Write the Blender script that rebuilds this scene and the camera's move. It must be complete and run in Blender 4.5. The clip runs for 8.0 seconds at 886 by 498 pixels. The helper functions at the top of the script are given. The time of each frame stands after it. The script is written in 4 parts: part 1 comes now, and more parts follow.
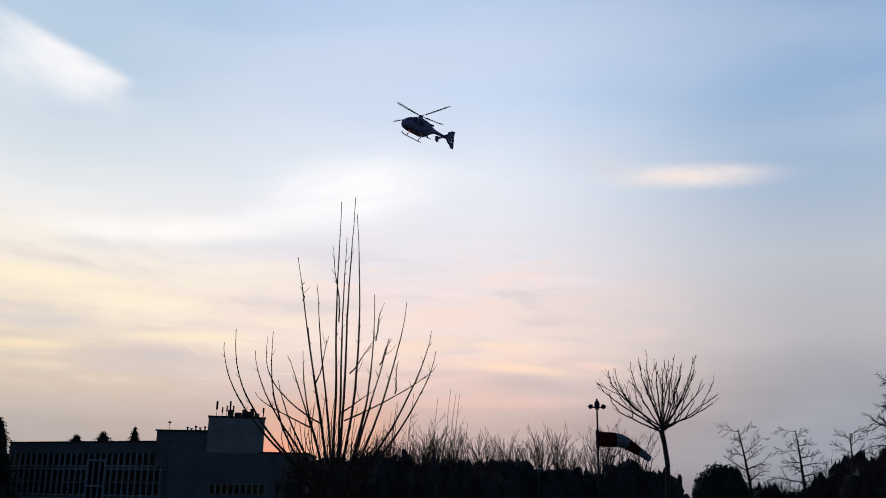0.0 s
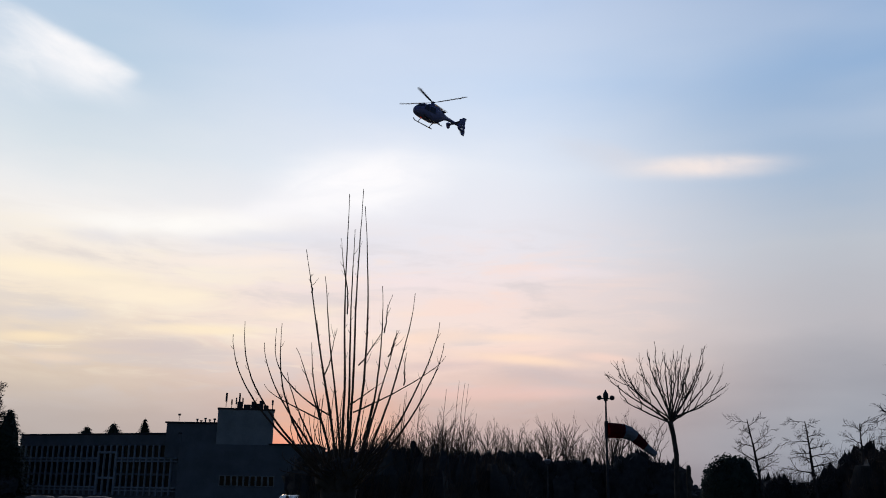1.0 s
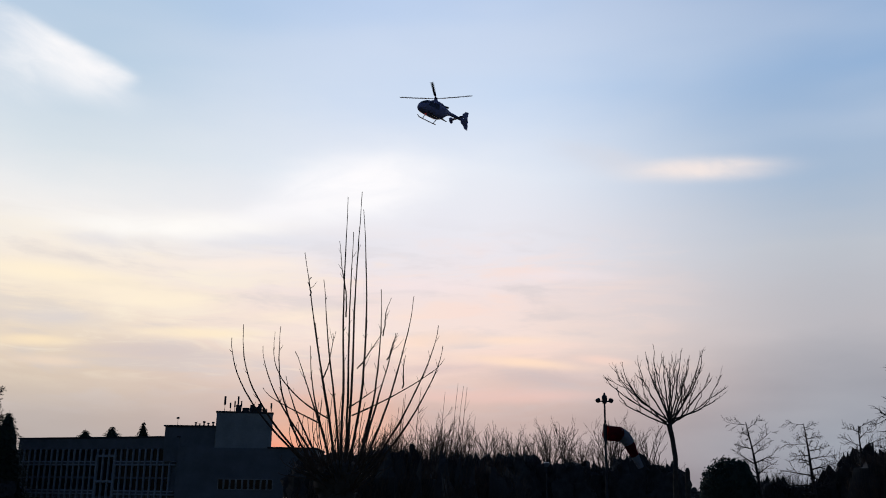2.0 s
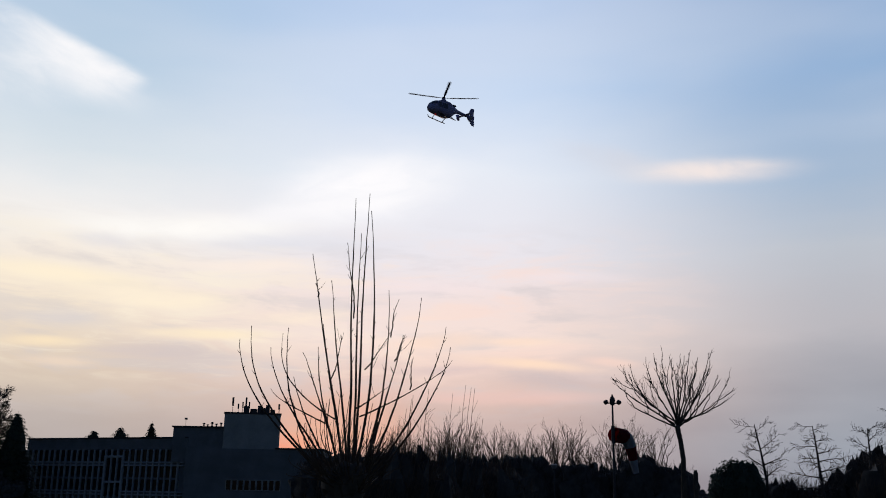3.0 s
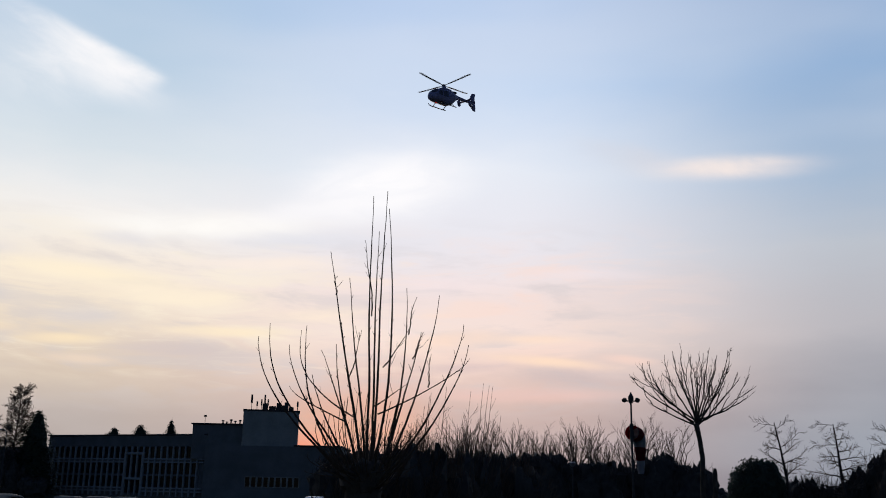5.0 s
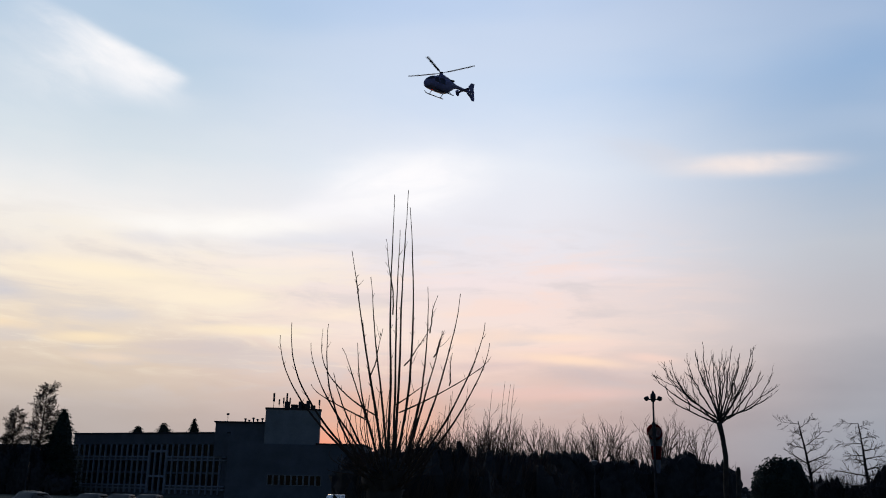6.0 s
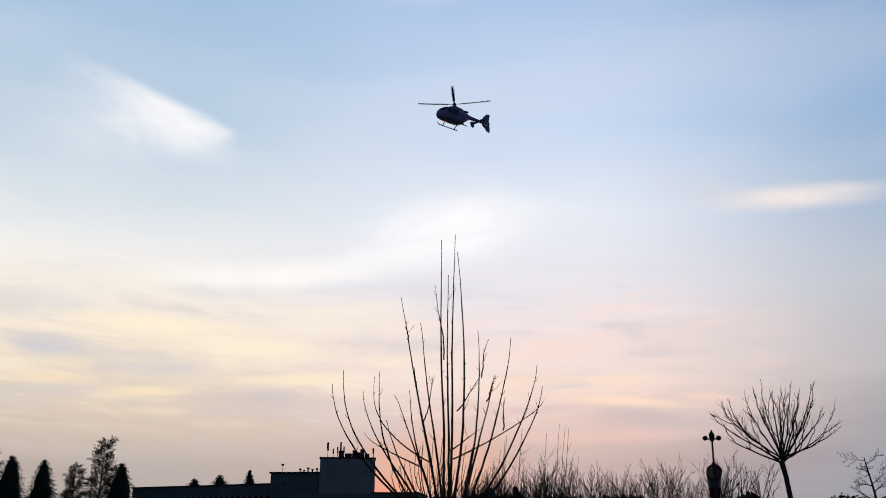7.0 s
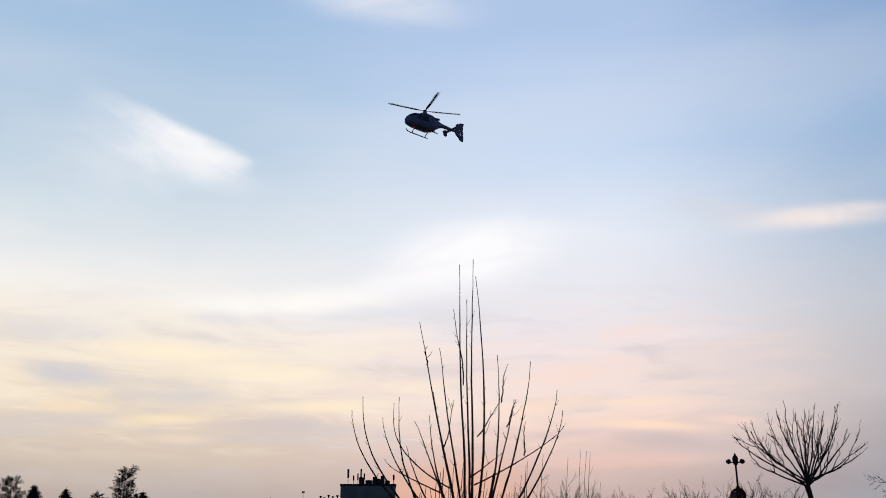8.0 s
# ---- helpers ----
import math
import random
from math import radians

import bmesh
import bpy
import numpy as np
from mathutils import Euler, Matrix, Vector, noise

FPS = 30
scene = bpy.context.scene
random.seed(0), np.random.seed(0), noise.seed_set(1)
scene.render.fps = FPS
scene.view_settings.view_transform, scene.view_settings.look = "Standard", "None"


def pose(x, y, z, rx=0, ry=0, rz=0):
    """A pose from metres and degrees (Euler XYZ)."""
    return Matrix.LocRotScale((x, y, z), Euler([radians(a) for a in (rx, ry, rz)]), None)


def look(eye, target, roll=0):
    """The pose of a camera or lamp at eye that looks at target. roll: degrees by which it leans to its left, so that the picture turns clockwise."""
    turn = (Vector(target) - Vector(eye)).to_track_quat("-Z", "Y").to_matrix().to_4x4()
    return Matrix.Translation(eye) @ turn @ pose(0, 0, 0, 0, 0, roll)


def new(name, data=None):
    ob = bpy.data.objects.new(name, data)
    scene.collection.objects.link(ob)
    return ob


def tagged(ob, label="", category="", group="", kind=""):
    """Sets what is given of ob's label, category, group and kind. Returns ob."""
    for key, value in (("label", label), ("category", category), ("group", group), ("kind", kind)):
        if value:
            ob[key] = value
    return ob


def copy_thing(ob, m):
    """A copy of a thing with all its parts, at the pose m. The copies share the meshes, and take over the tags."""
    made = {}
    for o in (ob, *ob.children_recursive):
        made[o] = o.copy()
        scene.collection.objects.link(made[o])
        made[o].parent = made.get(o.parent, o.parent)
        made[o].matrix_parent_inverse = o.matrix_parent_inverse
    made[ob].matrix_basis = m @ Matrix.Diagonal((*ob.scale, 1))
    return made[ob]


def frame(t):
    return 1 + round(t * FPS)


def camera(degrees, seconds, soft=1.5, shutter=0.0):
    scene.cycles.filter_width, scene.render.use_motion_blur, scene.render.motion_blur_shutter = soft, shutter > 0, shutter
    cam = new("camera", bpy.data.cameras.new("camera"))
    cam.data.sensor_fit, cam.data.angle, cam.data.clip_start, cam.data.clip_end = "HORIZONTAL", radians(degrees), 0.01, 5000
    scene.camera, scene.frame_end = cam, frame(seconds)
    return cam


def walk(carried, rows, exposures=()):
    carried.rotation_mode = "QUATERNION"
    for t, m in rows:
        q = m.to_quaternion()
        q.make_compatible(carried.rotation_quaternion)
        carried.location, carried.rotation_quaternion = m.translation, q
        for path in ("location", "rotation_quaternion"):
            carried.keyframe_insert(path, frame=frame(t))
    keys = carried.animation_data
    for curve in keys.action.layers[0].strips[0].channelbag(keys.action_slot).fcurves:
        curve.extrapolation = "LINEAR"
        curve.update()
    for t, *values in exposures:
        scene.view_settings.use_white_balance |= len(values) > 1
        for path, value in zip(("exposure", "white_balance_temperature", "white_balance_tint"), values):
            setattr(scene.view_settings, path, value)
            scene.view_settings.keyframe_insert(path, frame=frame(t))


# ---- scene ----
EYE = 1.7
cam = camera(49.54, 8.0, soft=1.0, shutter=0.05)
walk(cam, [
    (0.0, pose(0, 0, EYE, 104.80, -1.00, 0.00)),
    (0.5, pose(0, 0, EYE, 104.48, -1.01, -0.02)),
    (1.0, pose(0, 0, EYE, 104.30, -0.91, 0.52)),
    (1.5, pose(0, 0, EYE, 104.38, -0.76, 0.34)),
    (3.0, pose(0, 0, EYE, 104.55, -0.99, 0.89)),
    (3.5, pose(0, 0, EYE, 104.46, -0.96, 1.03)),
    (4.0, pose(0, 0, EYE, 104.56, -0.97, 1.45)),
    (4.5, pose(0, 0, EYE, 104.49, -1.11, 1.79)),
    (6.0, pose(0, 0, EYE, 104.27, -1.30, 3.19)),
    (6.2, pose(0, 0, EYE, 104.38, -1.40, 4.12)),
    (6.5, pose(0, 0, EYE, 104.39, -1.34, 4.54)),
    (7.0, pose(0, 0, EYE, 106.87, -0.16, 6.48)),
    (7.2, pose(0, 0, EYE, 107.10, -0.02, 6.36)),
    (7.4, pose(0, 0, EYE, 106.80, 0.14, 5.98)),
    (7.5, pose(0, 0, EYE, 106.68, 0.20, 6.40)),
    (7.6, pose(0, 0, EYE, 107.20, 0.22, 6.56)),
    (7.8, pose(0, 0, EYE, 108.02, 0.23, 7.08)),
    (8.0, pose(0, 0, EYE, 108.35, 0.21, 7.72)),
])

# ---------------------------------------------------------------- sky and sun
SUN_AZ, SUN_EL = -7.5, 4.0


def lin(r, g, b):
    """Linear colour from 0-255 display values."""
    return tuple((c / 255 / 12.92) if c / 255 <= 0.04045 else ((c / 255 + 0.055) / 1.055) ** 2.4 for c in (r, g, b)) + (1,)


class Nodes:
    """Short hand for node trees."""

    def __init__(self, tree):
        self.tree = tree

    def add(self, kind, **props):
        node = self.tree.nodes.new(kind)
        for key, value in props.items():
            setattr(node, key, value)
        return node

    def put(self, socket, value):
        if isinstance(value, bpy.types.NodeSocket):
            self.tree.links.new(value, socket)
        elif value is not None:
            socket.default_value = value

    def math(self, op, a, b=None, c=None, clamp=False):
        node = self.add("ShaderNodeMath", operation=op, use_clamp=clamp)
        for socket, value in zip(node.inputs, (a, b, c)):
            self.put(socket, value)
        return node.outputs[0]

    def mix(self, fac, a, b, blend="MIX"):
        node = self.add("ShaderNodeMix", data_type="RGBA", blend_type=blend)
        self.put(node.inputs["Factor"], fac)
        self.put(node.inputs[6], a)
        self.put(node.inputs[7], b)
        return node.outputs[2]

    def smooth(self, value, lo, hi, a=0.0, b=1.0):
        node = self.add("ShaderNodeMapRange", interpolation_type="SMOOTHSTEP")
        for i, v in enumerate((value, lo, hi, a, b)):
            self.put(node.inputs[i], v)
        return node.outputs[0]

    def ramp(self, fac, stops):
        node = self.add("ShaderNodeValToRGB")
        elements = node.color_ramp.elements
        elements[0].position, elements[0].color = stops[0]
        elements[1].position, elements[1].color = stops[-1]
        for position, color in stops[1:-1]:
            elements.new(position).color = color
        self.put(node.inputs[0], fac)
        return node.outputs[0]

    def vec(self, x, y, z=0.0):
        node = self.add("ShaderNodeCombineXYZ")
        for socket, value in zip(node.inputs, (x, y, z)):
            self.put(socket, value)
        return node.outputs[0]

    def noise(self, vector, scale, detail=4.0, rough=0.5, distort=0.0):
        node = self.add("ShaderNodeTexNoise")
        self.put(node.inputs["Vector"], vector)
        for key, value in (("Scale", scale), ("Detail", detail), ("Roughness", rough), ("Distortion", distort)):
            node.inputs[key].default_value = value
        return node.outputs["Fac"]


def build_world():
    world = bpy.data.worlds.new("dusk_sky")
    scene.world = world
    world.use_nodes = True
    world.node_tree.nodes.clear()
    n = Nodes(world.node_tree)
    way = n.add("ShaderNodeTexCoord").outputs["Generated"]
    sep = n.add("ShaderNodeSeparateXYZ")
    n.put(sep.inputs[0], way)
    x, y, z = sep.outputs
    el = n.math("MULTIPLY", n.math("ARCSINE", z), 57.2958)
    az = n.math("MULTIPLY", n.math("ARCTAN2", x, y), 57.2958)
    # wavering of the cloud edges
    wob = n.math("SUBTRACT", n.noise(n.vec(n.math("MULTIPLY", az, 0.11), n.math("MULTIPLY", el, 0.3)), 1.0, 5, 0.55), 0.5)
    wob2 = n.math("SUBTRACT", n.noise(n.vec(n.math("MULTIPLY", az, 0.09), n.math("MULTIPLY", el, 0.3), 7.0), 1.0, 5, 0.55), 0.5)
    elw = n.math("MULTIPLY_ADD", wob, 2.5, el)
    fac = n.math("DIVIDE", elw, 40.0, clamp=True)

    def band(*stops):
        return n.ramp(fac, [(e / 40, lin(*c)) for e, c in stops])

    left = band((0, (158, 146, 142)), (4, (186, 170, 160)), (7, (222, 204, 186)), (10, (242, 226, 206)), (13, (249, 237, 222)),
                (15.5, (246, 243, 240)), (19, (212, 224, 232)), (24, (181, 204, 225)), (33, (158, 188, 223)))
    middle = band((0, (160, 132, 128)), (4, (200, 173, 166)), (6.5, (230, 200, 189)), (9, (249, 225, 214)), (11.5, (244, 225, 221)),
                  (14, (236, 231, 237)), (19, (231, 236, 246)), (24, (199, 217, 242)), (29, (186, 206, 236)), (34, (164, 190, 228)))
    right = band((0, (94, 103, 120)), (3, (126, 134, 148)), (6, (156, 157, 166)), (9.5, (186, 184, 190)), (14, (188, 194, 204)),
                 (18, (166, 186, 210)), (24, (148, 178, 214)), (33, (126, 160, 204)))
    veil = n.mix(n.smooth(az, -24, -4), left, middle)
    veil = n.mix(n.smooth(az, 1, 23), veil, right)

    # soft streaks of cloud low over the west
    streak = n.noise(n.vec(n.math("MULTIPLY", az, 0.13), n.math("MULTIPLY", el, 0.60), 3.0), 1.0, 6, 0.55, 0.35)
    low = n.math("MULTIPLY", n.smooth(el, 5.0, 8.0), n.smooth(el, 16.5, 12.0))
    west = n.math("MULTIPLY", n.smooth(az, 18, 3), n.smooth(az, -60, -40))
    lit = n.math("MULTIPLY", n.math("MULTIPLY", n.smooth(streak, 0.50, 0.66), low), west)
    warm = n.mix(n.smooth(az, -16, 2), lin(255, 242, 218), lin(254, 222, 208))
    veil = n.mix(n.math("MULTIPLY", lit, 0.5), veil, warm)
    grey = n.math("MULTIPLY", n.math("MULTIPLY", n.smooth(streak, 0.50, 0.36), n.math("MULTIPLY", n.smooth(el, 3.0, 7.0), n.smooth(el, 17.0, 12.0))), west)
    veil = n.mix(n.math("MULTIPLY", grey, 0.4), veil, lin(206, 200, 203))
    wisp = n.noise(n.vec(n.math("MULTIPLY", az, 0.22), n.math("MULTIPLY_ADD", wob2, 1.5, n.math("MULTIPLY", el, 1.5)), 5.0), 1.0, 5, 0.6, 0.6)
    veil = n.mix(n.math("MULTIPLY", n.math("MULTIPLY", n.smooth(wisp, 0.52, 0.74), low), n.math("MULTIPLY", west, 0.45)), veil, warm)
    veil = n.mix(n.math("MULTIPLY", n.math("MULTIPLY", n.smooth(wisp, 0.46, 0.28), low), n.math("MULTIPLY", west, 0.2)), veil, lin(208, 198, 202))
    fine = n.noise(n.vec(n.math("MULTIPLY", az, 0.03), n.math("MULTIPLY", el, 0.14), 11.0), 1.0, 3, 0.5)
    veil = n.mix(n.smooth(fine, 0.40, 0.72, 0.0, 0.22), veil, lin(232, 232, 238))

    def cloud(az0, el0, turn, long, wide_up, wide_down, color, amount, waver=1.2):
        """A soft streak; its upper edge may be sharper than its lower one."""
        c, s = math.cos(radians(turn)), math.sin(radians(turn))
        du = n.math("MULTIPLY_ADD", wob2, waver * 2.5, n.math("SUBTRACT", az, az0))
        dv = n.math("MULTIPLY_ADD", wob, waver, n.math("SUBTRACT", el, el0))
        u = n.math("ADD", n.math("MULTIPLY", du, c), n.math("MULTIPLY", dv, s))
        v = n.math("SUBTRACT", n.math("MULTIPLY", dv, c), n.math("MULTIPLY", du, s))
        up = n.math("DIVIDE", n.math("MAXIMUM", v, 0.0), wide_up)
        down = n.math("DIVIDE", n.math("MINIMUM", v, 0.0), wide_down)
        u = n.math("DIVIDE", u, long)
        far = n.math("ADD", n.math("MULTIPLY", u, u), n.math("ADD", n.math("MULTIPLY", up, up), n.math("MULTIPLY", down, down)))
        grain = n.smooth(n.noise(n.vec(n.math("MULTIPLY", u, long * 0.22), n.math("MULTIPLY", v, 0.7), az0), 1.0, 5, 0.55, 0.6), 0.25, 0.66, 0.65, 1.1)
        return n.math("MULTIPLY", n.math("MULTIPLY", n.math("EXPONENT", n.math("MULTIPLY", n.math("POWER", far, 1.4), -1.0)), amount), grain, clamp=True), lin(*color)

    def wedge(az0, el0, turn, long, slope, soft, power, color, amount):
        """A cloud that tapers to a tip, with a crisp upper edge rising away from the tip."""
        c, sn = math.cos(radians(turn)), math.sin(radians(turn))
        du = n.math("MULTIPLY_ADD", wob2, 1.2, n.math("SUBTRACT", az, az0))
        dv = n.math("MULTIPLY_ADD", wob, 0.7, n.math("SUBTRACT", el, el0))
        u = n.math("SUBTRACT", n.math("MULTIPLY", dv, sn), n.math("MULTIPLY", du, c))
        v = n.math("MULTIPLY", n.math("ADD", n.math("MULTIPLY", du, sn), n.math("MULTIPLY", dv, c)), -1.0)
        ends = n.math("MULTIPLY", n.smooth(u, 0.0, 1.6), n.smooth(u, long * 1.7, long * 0.5))
        depth = n.math("POWER", n.math("DIVIDE", n.math("ABSOLUTE", v), n.math("MULTIPLY_ADD", n.math("MAXIMUM", u, 0.0), slope, 0.22)), power)
        body = n.math("MULTIPLY", n.smooth(v, -soft, soft), n.math("EXPONENT", n.math("MULTIPLY", depth, -1.0)))
        grain = n.smooth(n.noise(n.vec(n.math("MULTIPLY", u, 0.35), n.math("MULTIPLY", v, 0.9), az0), 1.0, 6, 0.58, 0.5), 0.28, 0.68, 0.55, 1.1)
        return n.math("MULTIPLY", n.math("MULTIPLY", n.math("MULTIPLY", ends, body), amount), grain, clamp=True), lin(*color)

    greys = ((-10.6, 14.6, 2, 5.1, 0.61, 0.61, (222, 224, 234), 0.55, 0.8),
             (-21.3, 13.9, 0, 2.0, 0.47, 0.41, (222, 220, 226), 0.6, 0.6),
             (-29.3, 10.3, -3, 2.0, 0.74, 0.68, (204, 203, 212), 0.75, 0.7),
             (-29.4, 12.6, 0, 3.0, 0.74, 0.74, (222, 218, 222), 0.5, 0.8),
             (-22.7, 9.4, 2, 2.5, 0.47, 0.54, (220, 212, 210), 0.7, 0.6),
             (-17.5, 7.8, 0, 4.1, 0.61, 0.54, (212, 198, 196), 0.6, 0.7),
             (5.5, 6.9, -2, 3.7, 0.54, 0.54, (196, 184, 188), 0.5, 0.6),
             (-0.8, 7.3, 3, 2.7, 0.34, 0.34, (214, 192, 192), 0.5, 0.5))
    whites = ((-30.0, 23.2, -4, 5.1, 1.35, 2.36, (214, 222, 232), 0.4, 0.8),
              (-6.4, 17.9, 10, 5.1, 1.86, 2.03, (255, 253, 255), 0.95, 1.5),
              (-16.4, 15.0, 4, 6.4, 0.74, 0.68, (255, 252, 248), 0.95, 0.7),
              (-10.0, 16.3, 12, 4.4, 0.84, 0.84, (252, 250, 252), 0.6, 1),
              (-28.8, 14.2, 0, 4.1, 2.03, 1.35, (238, 234, 228), 0.4, 1.5),
              (9.5, 19.8, -14, 3.0, 0.61, 0.81, (216, 216, 224), 0.5, 0.7),
              (6.6, 12.8, -1, 3.4, 0.41, 0.34, (242, 230, 234), 0.6, 0.6),
              (-1.5, 12.3, 0, 4.1, 0.47, 0.47, (248, 230, 230), 0.5, 0.8))
    creams = ((-23.3, 11.7, -3, 5.1, 0.54, 0.54, (255, 240, 214), 0.99, 0.7),
              (-18.1, 10.9, 2, 4.1, 0.61, 0.68, (255, 240, 216), 0.94, 0.8),
              (-15.0, 9.0, 2, 3.4, 0.30, 0.30, (255, 236, 206), 0.99, 0.5),
              (-28.6, 8.5, -3, 2.0, 0.34, 0.34, (250, 226, 194), 0.84, 0.5),
              (-23.8, 8.0, 3, 2.4, 0.30, 0.30, (252, 230, 196), 0.84, 0.5),
              (-22.8, 7.0, 0, 2.0, 0.27, 0.27, (244, 220, 196), 0.59, 0.5),
              (-12.6, 13.1, 3, 4.1, 0.34, 0.34, (253, 238, 226), 0.74, 0.6),
              (-9.4, 10.2, 5, 3.0, 0.47, 0.47, (255, 236, 216), 0.74, 0.7))
    pinks = ((-1.2, 9.0, 4, 3.0, 0.47, 0.47, (255, 224, 204), 0.7, 0.6),
             (3.6, 9.1, 0, 2.4, 0.27, 0.30, (255, 226, 206), 0.8, 0.4),
             (3.9, 7.8, -5, 3.4, 0.27, 0.30, (255, 224, 200), 0.9, 0.4),
             (8.8, 7.9, -4, 1.5, 0.24, 0.27, (250, 216, 202), 0.7, 0.4),
             (2.5, 5.8, 0, 5.7, 0.41, 0.41, (240, 200, 190), 0.65, 0.6),
             (14.7, 9.0, 0, 3.7, 0.47, 0.47, (206, 196, 198), 0.35, 0.8))
    pinks += ((-7.4, 3.6, 0, 4.5, 2.2, 2.4, (255, 184, 146), 0.7, 0.7), (-10.6, 2.6, 0, 2.6, 0.7, 0.8, (255, 150, 116), 0.7, 0.4))
    whites += ((-23.3, 23.5, -24, 3.3, 0.75, 1.5, (246, 246, 249), 0.8, 0.7),)
    whites += ((-11.5, 32.8, -4, 5.5, 0.9, 1.2, (226, 230, 240), 0.75, 1.2),)
    whites += ((15.1, 18.8, -2, 4.4, 0.55, 0.62, (248, 234, 228), 0.82, 0.8),)
    for args in greys + whites + creams + pinks:
        amount, color = cloud(*args)
        veil = n.mix(amount, veil, color)
    amount, color = wedge(-19.2, 23.0, 18.2, 7.5, 0.52, 0.4, 2.2, (250, 249, 251), 1.0)
    veil = n.mix(amount, veil, color)

    sky = n.add("ShaderNodeTexSky", sky_type="NISHITA", sun_disc=False, sun_elevation=radians(SUN_EL), sun_rotation=radians(SUN_AZ),
                air_density=1.0, dust_density=1.0, ozone_density=2.0)
    clear = n.mix(1.0, sky.outputs[0], (0.036, 0.042, 0.066, 1), "MULTIPLY")
    # the bright veil of cloud thins out away from the sunset
    turn = n.math("ABSOLUTE", n.math("SUBTRACT", az, SUN_AZ))
    thin = n.math("MULTIPLY", n.smooth(turn, 33, 62), n.smooth(el, 80, 50))
    thin = n.math("MAXIMUM", thin, n.smooth(el, 37, 60))
    out = n.add("ShaderNodeBackground")
    n.put(out.inputs[0], n.mix(thin, veil, clear))
    out.inputs[1].default_value = 1.0
    n.put(n.add("ShaderNodeOutputWorld").inputs[0], out.outputs[0])


build_world()
sun = new("sun", bpy.data.lights.new("sun", "SUN"))
sun.data.energy, sun.data.angle, sun.data.color = 0.3, radians(10), (1.0, 0.72, 0.5)
sun.matrix_world = look((100 * math.sin(radians(SUN_AZ)), 100 * math.cos(radians(SUN_AZ)), 100 * math.tan(radians(SUN_EL))), (0, 0, 0))


# ---------------------------------------------------------------- materials
def material(name, color, rough=0.8, metal=0.0, vary=0.3, scale=3.0, bump=0.2, coat=0.0, glow=None):
    """A surface with grain at two scales."""
    m = bpy.data.materials.new(name)
    m.use_nodes = True
    n = Nodes(m.node_tree)
    b = m.node_tree.nodes["Principled BSDF"]
    place = n.add("ShaderNodeTexCoord").outputs["Object"]
    big = n.noise(place, scale, 3)
    small = n.noise(place, scale * 9, 5, 0.6)
    both = n.math("ADD", n.math("MULTIPLY", big, 0.6), n.math("MULTIPLY", small, 0.4))
    value = n.smooth(both, 0.3, 0.7, 1 - vary, 1 + vary)
    tint = n.add("ShaderNodeHueSaturation")
    tint.inputs["Color"].default_value = (*color, 1)
    n.put(tint.inputs["Value"], value)
    n.put(b.inputs["Base Color"], tint.outputs[0])
    n.put(b.inputs["Roughness"], n.smooth(small, 0.3, 0.7, max(rough - 0.1, 0.02), min(rough + 0.1, 1)))
    b.inputs["Metallic"].default_value = metal
    b.inputs["Coat Weight"].default_value = coat
    if bump:
        node = n.add("ShaderNodeBump")
        node.inputs["Strength"].default_value, node.inputs["Distance"].default_value = bump, 0.02
        n.put(node.inputs["Height"], small)
        n.put(b.inputs["Normal"], node.outputs[0])
    if glow:
        b.inputs["Emission Color"].default_value, b.inputs["Emission Strength"].default_value = (*glow[0], 1), glow[1]
    return m


def glass(name, color=(0.05, 0.06, 0.07)):
    m = bpy.data.materials.new(name)
    m.use_nodes = True
    b = m.node_tree.nodes["Principled BSDF"]
    b.inputs["Base Color"].default_value = (*color, 1)
    b.inputs["Roughness"].default_value = 0.06
    b.inputs["Specular IOR Level"].default_value = 0.35
    return m


BARK = material("bark_grey", (0.09, 0.07, 0.055), 0.9, vary=0.45, scale=6)
SHOOT = material("bark_shoot", (0.11, 0.07, 0.045), 0.75, vary=0.35, scale=8)
TWIG = material("bark_twigs", (0.10, 0.075, 0.06), 0.9, vary=0.4, scale=2)
BRUSH = material("brush_wood", (0.065, 0.058, 0.052), 0.95, vary=0.5, scale=1.5)
NEEDLE = material("conifer_needles", (0.035, 0.05, 0.03), 0.85, vary=0.45, scale=2)
GRASS = material("winter_grass", (0.06, 0.065, 0.035), 0.95, vary=0.4, scale=0.6)
ASPHALT = material("asphalt", (0.05, 0.05, 0.052), 0.9, vary=0.25, scale=1.2)
CONCRETE = material("facade_concrete", (0.19, 0.195, 0.205), 0.85, vary=0.22, scale=0.25)
PANEL = material("facade_panels", (0.42, 0.44, 0.46), 0.7, vary=0.15, scale=0.4)
PLASTER = material("tower_plaster", (0.40, 0.40, 0.38), 0.9, vary=0.2, scale=0.3)
ROOFING = material("roof_felt", (0.06, 0.06, 0.065), 0.9, vary=0.3, scale=0.7)
PANE = glass("window_glass", (0.012, 0.015, 0.02))
DARK_STEEL = material("dark_painted_steel", (0.05, 0.05, 0.055), 0.55, 0.2, vary=0.25, scale=5)
HULL = material("helicopter_paint", (0.42, 0.38, 0.62), 0.6, vary=0.12, scale=1.5, bump=0.02)
HULL_LIGHT = material("helicopter_light_paint", (0.30, 0.31, 0.34), 0.35, vary=0.12, scale=1.5, bump=0.02, coat=0.4)
BLADE = material("rotor_blade_composite", (0.06, 0.06, 0.065), 0.5, vary=0.15, scale=2, bump=0.05)
CANOPY = glass("helicopter_glass", (0.13, 0.13, 0.19))
SOCK_RED = material("windsock_red", (0.24, 0.014, 0.022), 0.8, vary=0.2, scale=4)
